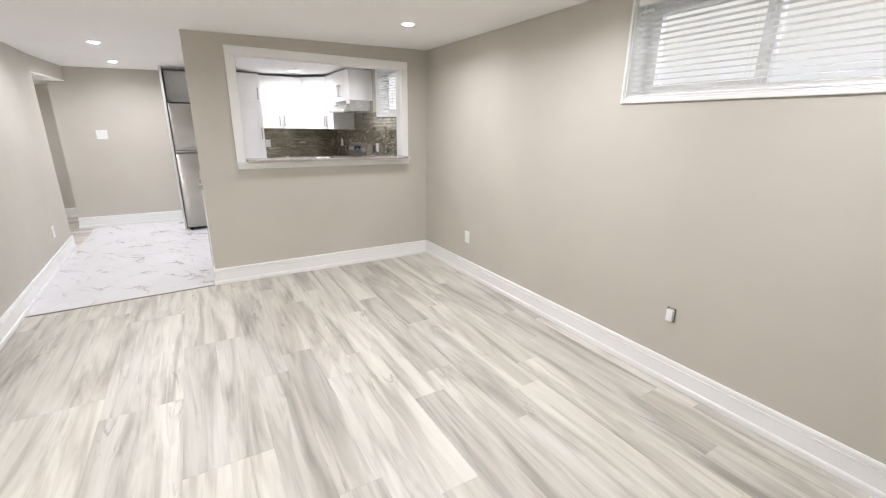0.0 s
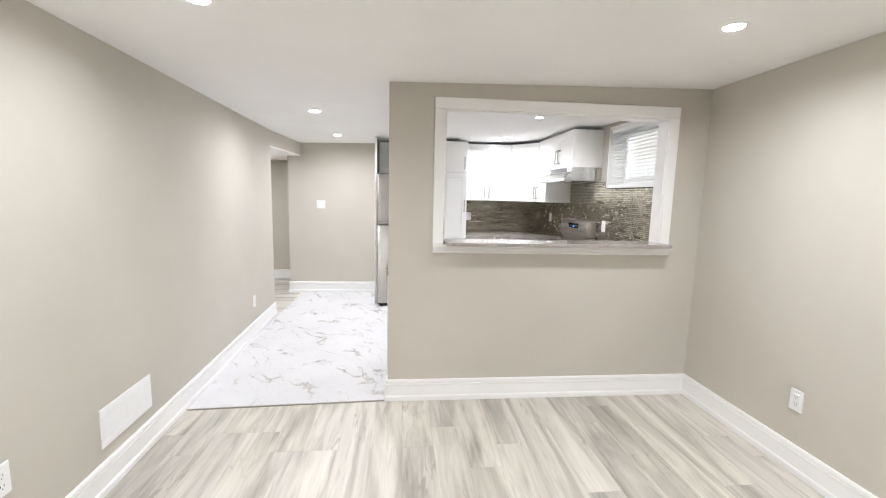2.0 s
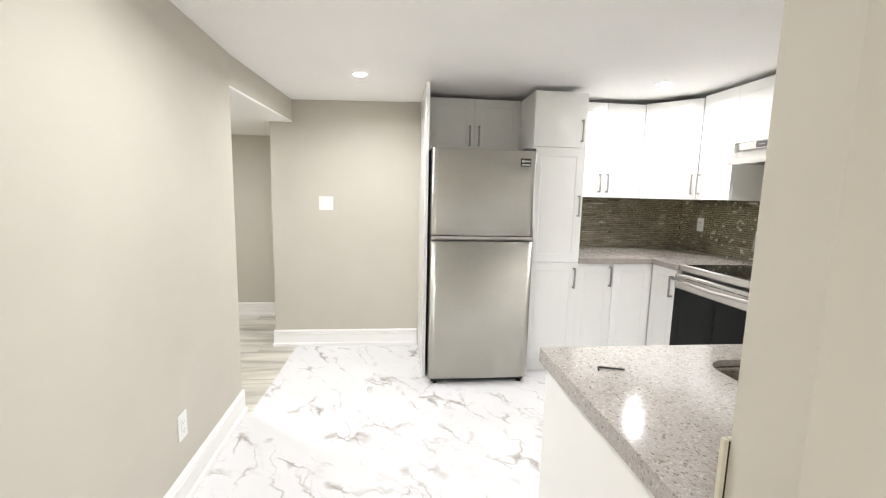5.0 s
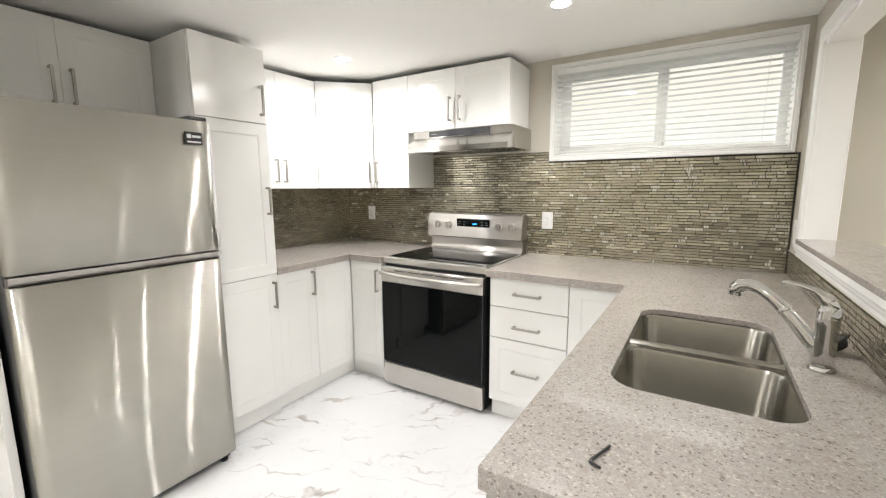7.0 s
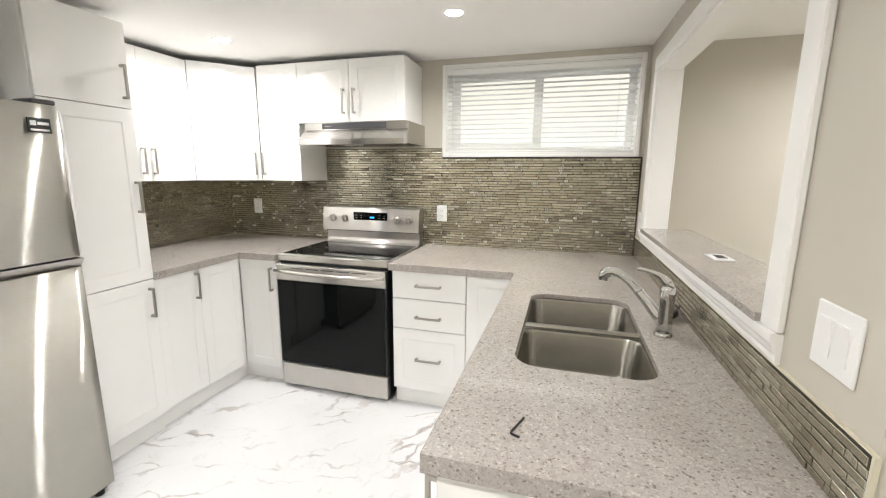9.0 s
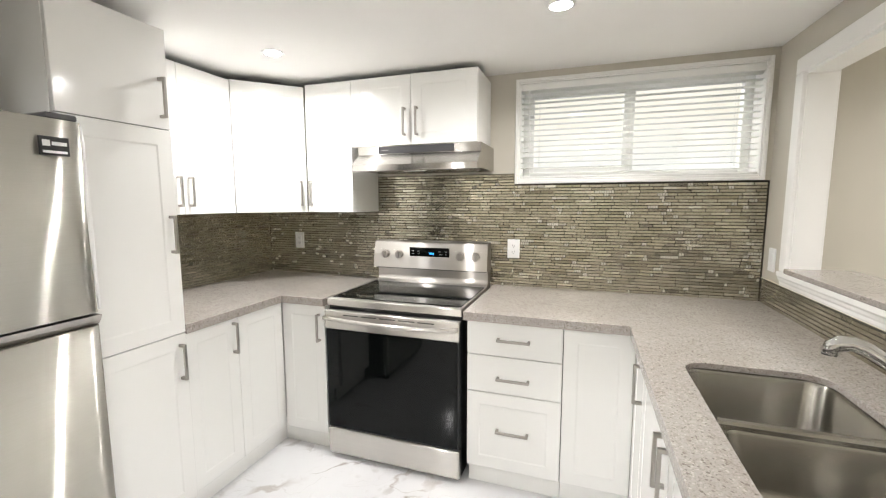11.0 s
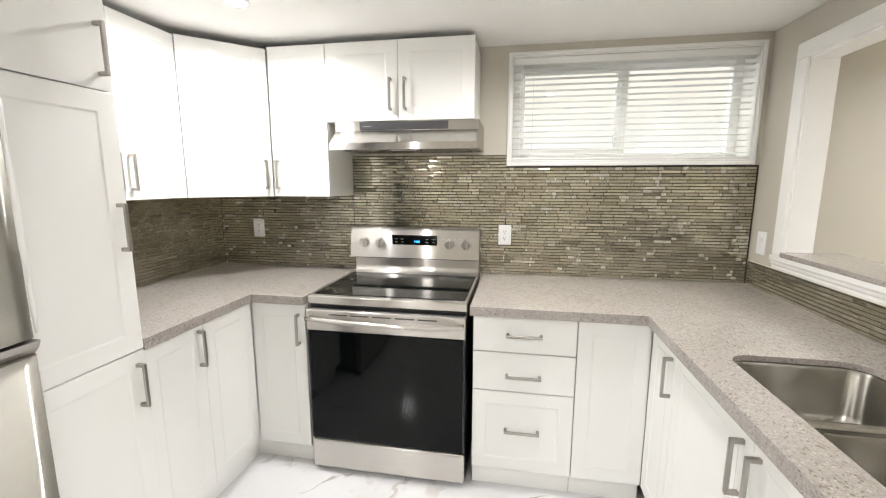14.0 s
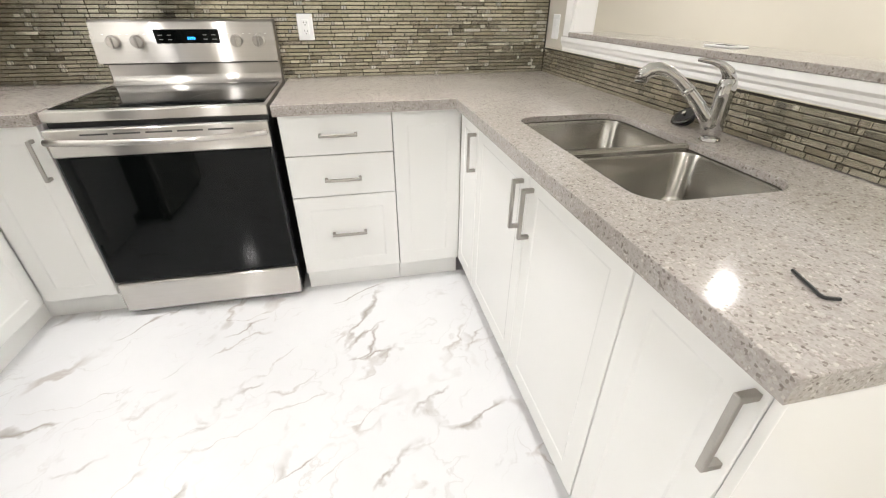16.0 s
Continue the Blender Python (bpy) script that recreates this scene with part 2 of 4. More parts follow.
QUARTZ = quartz("speckled_quartz", (0.39, 0.362, 0.339), 0.085)


VEIN = 50


def marble():
    m, nt, b = material("white_marble_tile", (0.85, 0.85, 0.85), 0.13)
    v = world_coords(nt)

    def slanted(turn, su, sv, warp, wscale):
        mp = nt.nodes.new("ShaderNodeMapping")
        mp.inputs["Rotation"].default_value = (0, 0, radians(turn))
        nt.links.new(v, mp.inputs["Vector"])
        wn = nt.nodes.new("ShaderNodeTexNoise")
        wn.inputs["Scale"].default_value = wscale
        wn.inputs["Detail"].default_value = 5
        nt.links.new(mp.outputs[0], wn.inputs["Vector"])
        off = nt.nodes.new("ShaderNodeMixRGB")
        off.blend_type = "LINEAR_LIGHT"
        off.inputs[0].default_value = warp
        nt.links.new(mp.outputs[0], off.inputs[1])
        nt.links.new(wn.outputs["Color"], off.inputs[2])
        sc = nt.nodes.new("ShaderNodeMapping")
        sc.inputs["Scale"].default_value = (su, sv, 1)
        nt.links.new(off.outputs[0], sc.inputs["Vector"])
        return sc.outputs[0]

    def vein(vec, scale, width_lo, width_hi, mask_scale, lo, hi):
        n = noise_tex(nt, vec, scale, 2, 0.4)
        d = math_node(nt, "ABSOLUTE", math_node(nt, "SUBTRACT", n, 0.5))
        blot = ramp(nt, noise_tex(nt, v, mask_scale * 2.4, 2), [(0.5, (0, 0, 0)), (0.72, (1, 1, 1))])
        w = math_node(nt, "ADD", math_node(nt, "MULTIPLY", blot, width_hi - width_lo), width_lo)
        line = math_node(nt, "SUBTRACT", 1.0, math_node(nt, "DIVIDE", d, w))
        line = math_node(nt, "MAXIMUM", line, 0.0)
        mask = ramp(nt, noise_tex(nt, v, mask_scale, 3), [(lo, (0, 0, 0)), (hi, (1, 1, 1))])
        return math_node(nt, "MULTIPLY", line, mask)

    def cracks(vec, scale, width_lo, width_hi, mask_scale, lo, hi):
        vo = nt.nodes.new("ShaderNodeTexVoronoi")
        vo.feature = "DISTANCE_TO_EDGE"
        vo.inputs["Scale"].default_value = scale
        nt.links.new(vec, vo.inputs["Vector"])
        blot = ramp(nt, noise_tex(nt, v, mask_scale * 2.7, 3), [(0.5, (0, 0, 0)), (0.68, (1, 1, 1))])
        w = math_node(nt, "ADD", math_node(nt, "MULTIPLY", blot, width_hi - width_lo), width_lo)
        line = math_node(nt, "MAXIMUM", math_node(nt, "SUBTRACT", 1.0, math_node(nt, "DIVIDE", vo.outputs["Distance"], w)), 0.0)
        mask = ramp(nt, noise_tex(nt, v, mask_scale, 3), [(lo, (0, 0, 0)), (hi, (1, 1, 1))])
        return math_node(nt, "MULTIPLY", line, mask)

    a = cracks(slanted(VEIN, 0.42, 1.25, 0.16, 3.2), 3.1, 0.022, 0.10, 3.4, 0.50, 0.62)
    c2 = vein(slanted(VEIN + 14, 0.45, 1.4, 0.12, 5.0), 3.0, 0.010, 0.036, 3.1, 0.45, 0.60)
    thin = vein(slanted(VEIN - 8, 0.5, 1.6, 0.14, 6.0), 5.0, 0.012, 0.03, 3.7, 0.42, 0.6)
    cloud = ramp(nt, noise_tex(nt, v, 2.0, 4), [(0.3, (0.69, 0.69, 0.702)), (0.6, (0.74, 0.74, 0.75))])
    c = mixed(nt, math_node(nt, "MULTIPLY", thin, 0.35), cloud, (0.46, 0.43, 0.41))
    c = mixed(nt, math_node(nt, "MULTIPLY", c2, 0.7), c, (0.40, 0.355, 0.325))
    c = mixed(nt, math_node(nt, "MULTIPLY", a, 0.8), c, (0.28, 0.24, 0.21))
    nt.links.new(c, b.inputs["Base Color"])
    return m


MARBLE = marble()


def plank_material():
    m, nt, b = material("whitewashed_vinyl_plank", (0.5, 0.46, 0.41), 0.38)
    info = nt.nodes.new("ShaderNodeObjectInfo")
    v = coords(nt)
    shift = nt.nodes.new("ShaderNodeCombineXYZ")
    nt.links.new(math_node(nt, "MULTIPLY", info.outputs["Random"], 37.0), shift.inputs[0])
    nt.links.new(math_node(nt, "MULTIPLY", info.outputs["Random"], 91.0), shift.inputs[1])
    add = nt.nodes.new("ShaderNodeVectorMath")
    nt.links.new(v, add.inputs[0])
    nt.links.new(shift.outputs[0], add.inputs[1])
    def stretched(sx, sy):
        mp = nt.nodes.new("ShaderNodeMapping")
        mp.inputs["Scale"].default_value = (sx, sy, 1)
        nt.links.new(add.outputs[0], mp.inputs["Vector"])
        return mp.outputs[0]
    smear = noise_tex(nt, stretched(6.0, 0.7), 1.0, 4, 0.55, 1.2)
    streak = noise_tex(nt, stretched(24, 1.5), 1.0, 4, 0.6, 1.0)
    fine = noise_tex(nt, stretched(80, 2.5), 1.0, 4, 0.6, 0.3)
    base = ramp(nt, smear, [(0.30, (0.345, 0.324, 0.278)), (0.42, (0.475, 0.452, 0.395)), (0.53, (0.61, 0.588, 0.52)), (0.68, (0.70, 0.678, 0.618))])
    s2 = ramp(nt, streak, [(0.30, (0.77, 0.77, 0.765)), (0.47, (1.0, 1.0, 1.0)), (0.7, (1.04, 1.04, 1.03))])
    c = mixed(nt, 1.0, base, s2, "MULTIPLY")
    f = ramp(nt, fine, [(0.3, (0.94, 0.935, 0.93)), (0.65, (1.03, 1.03, 1.03))])
    c = mixed(nt, 1.0, c, f, "MULTIPLY")
    tone = ramp(nt, info.outputs["Random"], [(0.0, (0.86, 0.862, 0.865)), (0.3, (0.95, 0.95, 0.95)), (0.6, (1.02, 1.018, 1.012)), (1.0, (1.07, 1.065, 1.05))])
    c = mixed(nt, 1.0, c, tone, "MULTIPLY")
    crack = math_node(nt, "ABSOLUTE", math_node(nt, "SUBTRACT", noise_tex(nt, stretched(12, 1.4), 1.0, 3, 0.5, 0.8), 0.5))
    gate = ramp(nt, noise_tex(nt, stretched(3, 1.7), 1.0, 2), [(0.56, (0, 0, 0)), (0.66, (1, 1, 1))])
    dark = math_node(nt, "MULTIPLY", math_node(nt, "MAXIMUM", math_node(nt, "SUBTRACT", 1.0, math_node(nt, "DIVIDE", crack, 0.022)), 0.0), gate)
    c = mixed(nt, math_node(nt, "MULTIPLY", dark, 0.6), c, (0.24, 0.205, 0.175))
    nt.links.new(c, b.inputs["Base Color"])
    nt.links.new(ramp(nt, fine, [(0.3, (0.45,) * 3), (0.7, (0.34,) * 3)]), b.inputs["Roughness"])
    bump(nt, b, fine, 0.1, 0.0008)
    return m


PLANK = plank_material()


def mosaic_material(per_island):
    """Foil-backed glass strips: even in colour, mirror-like, each with its own sheen."""
    m, nt, b = material("glass_mosaic" if not per_island else "glass_mosaic_field", (0.3, 0.27, 0.22), 0.12, 0, 0.6)
    if per_island:
        rnd = nt.nodes.new("ShaderNodeNewGeometry").outputs["Random Per Island"]
    else:
        rnd = nt.nodes.new("ShaderNodeObjectInfo").outputs["Random"]
    c = ramp(nt, rnd, [(0.0, (0.34, 0.31, 0.235)), (0.10, (0.43, 0.40, 0.315)), (0.40, (0.46, 0.43, 0.345)), (0.70, (0.50, 0.47, 0.38)), (0.90, (0.58, 0.55, 0.46))], "CONSTANT")
    v = world_coords(nt)
    n = ramp(nt, noise_tex(nt, v, 60, 3), [(0.3, (0.90, 0.90, 0.89)), (0.7, (1.06, 1.06, 1.06))])
    nt.links.new(mixed(nt, 1.0, c, n, "MULTIPLY"), b.inputs["Base Color"])
    nt.links.new(ramp(nt, rnd, [(0.0, (0.10,) * 3), (0.10, (0.24,) * 3), (0.40, (0.12,) * 3), (0.70, (0.20,) * 3), (0.90, (0.06,) * 3)], "CONSTANT"), b.inputs["Roughness"])
    b.inputs["Metallic"].default_value = 0.8
    bump(nt, b, noise_tex(nt, v, 45, 2), 0.12, 0.002)
    return m


MOSAIC = mosaic_material(False)
MOSAIC_FIELD = mosaic_material(True)
MOSAIC_LIGHT = painted("pale_glass_square", (0.50, 0.475, 0.395), 0.07, 0.0, 0.05, 0.8)
CREAM = painted("cream_grout_edge", (0.62, 0.58, 0.46), 0.7, 0.2, 0.06)
GROUT = painted("brown_grout", (0.04, 0.035, 0.027), 0.9, 0.3, 0.1)


def glass_material():
    m, nt, b = material("window_glass", (1, 1, 1), 0.0)
    b.inputs["Transmission Weight"].default_value = 1.0
    b.inputs["IOR"].default_value = 1.45
    return m


GLASS = glass_material()


def outdoor_material():
    # glow that stands in for daylight, cream above and whiter below
    m, nt, b = material("outdoor_glow", (0, 0, 0), 1.0, 0, 0)
    v = world_coords(nt)
    n = noise_tex(nt, v, 2.5, 3)
    patch = ramp(nt, n, [(0.35, (0.90, 0.90, 0.86)), (0.65, (1.0, 0.99, 0.96))])
    z = nt.nodes.new("ShaderNodeSeparateXYZ")
    nt.links.new(v, z.inputs[0])
    fade = ramp(nt, math_node(nt, "MULTIPLY", z.outputs[2], 0.3), [(0.5, (0.97, 0.99, 1.0)), (0.7, (0.97, 0.94, 0.85))])
    c = mixed(nt, 1.0, patch, fade, "MULTIPLY")
    nt.links.new(c, b.inputs["Emission Color"])
    b.inputs["Emission Strength"].default_value = 1.15
    return m


OUTDOOR = outdoor_material()

# ---- structure ----
EAST = 2.545            # face of the window wall
NORTH = 7.40            # face of the back wall
P0, P1 = 4.155, 4.25    # living and kitchen faces of the partition
PEND = 0.357            # free end of the partition
SOUTH = -1.7
TILE_EDGE = 4.152
W_LIV = (0.45, 1.722, 1.573, 2.142)     # window casing, outer: y0, y1, z0, z1
W_KIT = (4.277, 5.545, 1.535, 2.142)
CAS = 0.018
WEST = pose(-0.835, 0, 0, 0, 0, 1.75)  # the west wall leans off the grid a little; local x = 0 is its face
WEST_END = 6.275
HALL_N = 8.34
HALL_CEIL = 1.918

# east wall with its two window openings
bm = bmesh.new()
ye = [SOUTH, W_LIV[0] + CAS, W_LIV[1] - CAS, W_KIT[0] + CAS, W_KIT[1] - CAS, NORTH + 0.12]
for k in range(5):
    if k % 2 == 0:
        box(bm, EAST, EAST + 0.24, ye[k], ye[k + 1], 0, WALL_TOP)
    else:
        w = W_LIV if k == 1 else W_KIT
        box(bm, EAST, EAST + 0.24, ye[k], ye[k + 1], 0, w[2] + CAS)
        box(bm, EAST, EAST + 0.24, ye[k], ye[k + 1], w[3] - CAS, WALL_TOP)
solid("wall_east", bm, WALL, "greige painted basement wall with two high windows", "wall", "structure")

# partition with the pass-through
OX0, OX1, OZ0, OZ1 = 0.715, 2.25, 1.1025, 1.98
bm = bmesh.new()
box(bm, PEND, OX0, P0, P1, 0, WALL_TOP)
box(bm, OX1, EAST, P0, P1, 0, WALL_TOP)
box(bm, OX0, OX1, P0, P1, 0, OZ0)
box(bm, OX0, OX1, P0, P1, OZ1, WALL_TOP)
solid("wall_partition", bm, WALL, "greige painted partition wall with a framed pass-through", "wall", "structure")

bm = boxed(-1.145, EAST, NORTH, NORTH + 0.12, 0, WALL_TOP)
solid("wall_north", bm, WALL, "greige painted back wall of kitchen and passage", "wall", "structure")

bm = bmesh.new()
box(bm, -0.12, 0, SOUTH - 0.1, WEST_END, 0, WALL_TOP)
solid("wall_west", bm, WALL, "greige painted long wall along the passage", "wall", "structure", m=WEST)
# header over the opening to the side hall, and the hall beyond
HEAD_S, HEAD_N = -1.029, -0.968    # its face turns a little away from the long wall
bm = extruded(bmesh.new(), [(HEAD_S, 6.272), (HEAD_N, NORTH - 0.001), (-1.15, NORTH - 0.001), (-1.15, 6.272)], HALL_CEIL + 0.012, WALL_TOP, "z")
solid("wall_header", bm, WALL, "greige painted dropped beam over the hall opening", "wall", "structure")
bm = bmesh.new()
box(bm, -2.6, -1.145, HALL_N, HALL_N + 0.1, 0, WALL_TOP)
box(bm, -2.7, -2.6, 5.2, HALL_N + 0.1, 0, WALL_TOP)
box(bm, -2.6, -1.17, 5.2, 5.3, 0, WALL_TOP)
box(bm, -1.145, -1.045, NORTH + 0.12, HALL_N + 0.1, 0, WALL_TOP)
solid("wall_hall", bm, WALL, "greige painted walls of the side hall", "wall", "structure")
bm = boxed(-1.2, EAST, SOUTH - 0.1, SOUTH, 0, WALL_TOP)
solid("wall_south", bm, WALL, "greige painted end wall of the living room", "wall", "structure")

cw, ce = ceil_z(-1.4), ceil_z(EAST + 0.24)
bm = extruded(bmesh.new(), [(-1.4, cw), (EAST + 0.24, ce), (EAST + 0.24, ce + 0.13), (-1.4, cw + 0.13)], SOUTH - 0.1, NORTH + 0.12, "y")
solid("ceiling", bm, CEILING, "smooth white painted ceiling", "ceiling", "structure")
bm = boxed(-2.7, -1.17, 5.2, HALL_N + 0.1, HALL_CEIL, HALL_CEIL + 0.1)
bm = extruded(bm, [(HEAD_S, 6.274), (HEAD_N, NORTH - 0.002), (-1.1699, NORTH - 0.002), (-1.1699, 6.274)], HALL_CEIL, HALL_CEIL + 0.0115, "z")
solid("ceiling_hall", bm, CEILING, "low white painted hall ceiling", "ceiling", "structure")

bm = extruded(bmesh.new(), [(-1.03, 4.084), (PEND, 4.150), (PEND, P0 + 0.02), (EAST, P0 + 0.02), (EAST, NORTH), (-0.965, NORTH), (-0.975, WEST_END), (-1.03, WEST_END)], -0.004, 0.005, "z")
solid("floor_kitchen", bm, MARBLE, "polished white marble-look tile floor with grey veins", "floor", "structure")

# threshold strip between planks and tiles
bm = extruded(bmesh.new(), [(-1.0, 4.076), (PEND - 0.02, 4.141), (PEND - 0.02, 4.152), (-1.0, 4.087)], -0.001, 0.0065, "z")
solid("trim_threshold", bm, NICKEL, "thin metal edge strip between planks and tiles", "trim", "structure")


BASE_PROFILE = [(0, 0), (0.021, 0), (0.022, 0.003), (0.022, 0.026), (0.019, 0.034), (0.0135, 0.038), (0.0125, 0.106), (0.0145, 0.112), (0.0145, 0.117), (0.008, 0.120), (0.008, 0.123), (0.0135, 0.126), (0.0135, 0.142), (0.009, 0.151), (0, 0.151)]


def baseboard(name, start, end, side, m=None, grow=(0, 0)):
    """A moulded baseboard from start to end; side is the unit vector into the room; grow lengthens its face for outside mitres."""
    a, b, s = Vector((*start, 0)), Vector((*end, 0)), Vector((*side, 0))
    d = (b - a).normalized()
    bm = bmesh.new()
    ra = [bm.verts.new(a - d * grow[0] * u + s * u + Vector((0, 0, v))) for u, v in BASE_PROFILE]
    rb = [bm.verts.new(b + d * grow[1] * u + s * u + Vector((0, 0, v))) for u, v in BASE_PROFILE]
    n = len(ra)
    for i in range(n):
        bm.faces.new((ra[i], ra[(i + 1) % n], rb[(i + 1) % n], rb[i]))
    bm.faces.new(ra)
    bm.faces.new(rb)
    solid(name, bm, TRIM, "white moulded wooden baseboard", "baseboard", "structure", m=m)


baseboard("baseboard_east", (EAST, SOUTH), (EAST, P0), (-1, 0), grow=(-1, -1))
baseboard("baseboard_partition", (PEND, P0), (EAST, P0), (0, -1), grow=(1, -1))
baseboard("baseboard_partition_end", (PEND, P0), (PEND, P1), (-1, 0), grow=(1, 0))
baseboard("baseboard_west", (0, SOUTH), (0, WEST_END), (1, 0), m=WEST, grow=(-1, 1))
baseboard("baseboard_west_end", (0, WEST_END), (-0.12, WEST_END), (0, 1), m=WEST, grow=(1, 0))
baseboard("baseboard_north", (-1.145, NORTH), (0.085, NORTH), (0, -1), grow=(1, 0))
baseboard("baseboard_north_end", (-1.145, NORTH), (-1.145, HALL_N), (-1, 0), grow=(1, -1))
baseboard("baseboard_hall", (-1.145, HALL_N), (-2.6, HALL_N), (0, -1), grow=(-1, 0))
baseboard("baseboard_south", (-0.87, SOUTH), (EAST, SOUTH), (0, 1), grow=(-1, -1))


# ---- pass-through casing and sill ----
t = thing("trim_pass_through", pose(0.65, P0, 1.04), "white painted wooden casing round the pass-through", "trim", kind="structure")
def local(ob_origin, args):
    ox, oy, oz = ob_origin
    return (args[0] - ox, args[1] - ox, args[2] - oy, args[3] - oy, args[4] - oz, args[5] - oz)


O = (0.65, P0, 1.04)
XL, XR, ZT = 0.648, 2.318, 2.05
for (ya, yb) in ((P0 - 0.018, P0), (P1, P1 + 0.018)):
    part("casing", boxed(*local(O, (XL, OX0 + 0.006, ya, yb, 1.1035, ZT - 0.07)), bevel=0.004), TRIM, t)
    part("casing", boxed(*local(O, (OX1 - 0.006, XR, ya, yb, 1.1035, ZT - 0.07)), bevel=0.004), TRIM, t)
    part("casing", boxed(*local(O, (XL, XR, ya, yb, ZT - 0.07, ZT)), bevel=0.004), TRIM, t)
part("jamb", boxed(*local(O, (OX0, OX0 + 0.012, P0 - 0.004, P1 + 0.004, 1.1255, OZ1 - 0.012))), TRIM, t)
part("jamb", boxed(*local(O, (OX1 - 0.012, OX1, P0 - 0.004, P1 + 0.004, 1.1255, OZ1 - 0.012))), TRIM, t)
part("jamb", boxed(*local(O, (OX0, OX1, P0 - 0.004, P1 + 0.004, OZ1 - 0.012, OZ1))), TRIM, t)
apron = [(0, 0), (0.012, 0), (0.017, 0.008), (0.017, 0.018), (0.026, 0.026), (0.029, 0.036), (0.038, 0.044), (0.038, 0.0625), (0, 0.0625)]
bm = extruded(bmesh.new(), [(-u, v) for u, v in apron], 0.0, XR - O[0] + 0.012)
part("apron", bm, TRIM, t, "white stepped apron moulding")
bm = extruded(bmesh.new(), [(P1 - P0 + 0.65 * u, v * 1.08 - 0.005) for u, v in apron], 0.0, XR - O[0])
part("apron", bm, TRIM, t, "white stepped apron moulding")

edge = [(0.728, P0 - 0.138), (2.262, P0 - 0.138), (2.262, P0 - 0.0185), (OX1 - 0.012, P0 - 0.0185), (OX1 - 0.012, P1 + 0.028), (0.728, P1 + 0.028)]
bm = extruded(bmesh.new(), edge, 1.103, 1.125, "z")
bmesh.ops.bevel(bm, geom=bm.edges[:], offset=0.002, segments=1, affect="EDGES")
solid("pass_through_ledge", bm, QUARTZ, "grey speckled quartz ledge in the pass-through", "ledge")


# ---- windows ----
def window(name, w):
    y0, y1, z0, z1 = w
    o = Vector((EAST, y0, z0))
    W, H = y1 - y0, z1 - z0
    ob = thing(name, pose(*o), "white vinyl sliding basement window set deep in the wall", "window", kind="structure")
    for args in ((-0.014, 0, 0, CAS, 0, H), (-0.014, 0, W - CAS, W, 0, H), (-0.014, 0, CAS, W - CAS, H - CAS, H), (-0.014, 0, CAS, W - CAS, 0, CAS)):
        part("casing", boxed(*args, bevel=0.003), TRIM, ob)
    D = 0.15
    for args in ((-0.002, 0.24, CAS, CAS + 0.008, CAS, H - CAS), (-0.002, 0.24, W - CAS - 0.008, W - CAS, CAS, H - CAS), (-0.002, 0.24, CAS + 0.008, W - CAS - 0.008, H - CAS - 0.008, H - CAS)):
        part("reveal", boxed(*args), TRIM, ob)
    part("window_sill", boxed(-0.004, 0.24, CAS + 0.008, W - CAS - 0.008, CAS, CAS + 0.012, bevel=0.002), TRIM, ob)
    a0, a1, b0, b1 = CAS + 0.008, W - CAS - 0.008, CAS + 0.012, H - CAS - 0.008
    mid = (a0 + a1) / 2
    F = 0.045
    bm = bmesh.new()
    for args in ((a0, a0 + F, b0, b1), (a1 - F, a1, b0, b1), (a0 + F, a1 - F, b0, b0 + F), (a0 + F, a1 - F, b1 - F, b1), (mid - 0.03, mid + 0.03, b0 + F, b1 - F)):
        box(bm, D, D + 0.06, *args, bevel=0.004)
    part("window_frame", bm, VINYL, ob)
    for p0, p1, dx in ((a0 + F, mid - 0.03, 0.02), (mid + 0.03, a1 - F, 0.04)):
        pane = part("pane", boxed(D + dx, D + dx + 0.004, p0, p1, b0 + F, b1 - F), GLASS, ob)
        pane.visible_shadow = False
    part("gasket", boxed(D + 0.036, D + 0.0395, mid + 0.03, a1 - F, b1 - F - 0.007, b1 - F), RUBBER, ob, "thin dark glazing gasket")
    # sash of the sliding half
    bm = bmesh.new()
    s0, s1, S = mid - 0.01, a1 - F, 0.022
    for args in ((s0, s0 + S, b0 + F, b1 - F), (s1 - S, s1, b0 + F, b1 - F), (s0 + S, s1 - S, b0 + F, b0 + F + S), (s0 + S, s1 - S, b1 - F - S, b1 - F)):
        box(bm, D - 0.012, D - 0.001, *args, bevel=0.002)
    part("sash", bm, VINYL, ob)

    blind = thing("window_blind", pose(EAST + 0.024, y0 + CAS + 0.010, z0 + CAS), "lowered white horizontal blind with open slats", "blind", "window blinds")
    BW, BH = W - 2 * CAS - 0.020, H - 2 * CAS - 0.01
    part("headrail", boxed(-0.022, 0.022, 0, BW, BH - 0.038, BH, bevel=0.003), VINYL, blind)
    part("bottom_rail", boxed(-0.02, 0.02, 0, BW, 0.0125, 0.026, bevel=0.004), VINYL, blind)
    n = 16
    # a shallow curved slat, tilted
    prof = []
    for k in range(5):
        u = -0.02 + 0.04 * k / 4
        prof.append((u, 0.0022 * (1 - (u / 0.02) ** 2)))
    outline = [(u, v) for u, v in prof] + [(u, v - 0.0014) for u, v in reversed(prof)]
    tilt = radians(-3)
    outline = [(u * math.cos(tilt) - v * math.sin(tilt), u * math.sin(tilt) + v * math.cos(tilt)) for u, v in outline]
    slat = None
    for k in range(n):
        z = 0.045 + (BH - 0.09) * k / (n - 1)
        if slat is None:
            bm = extruded(bmesh.new(), outline, 0.002, BW - 0.002, "y")
            slat = part("slat", bm, BLIND, blind)
            slat.location = (0, 0, z)
        else:
            s = new("slat", slat.data)
            s.parent = blind
            s.location = (0, 0, z)
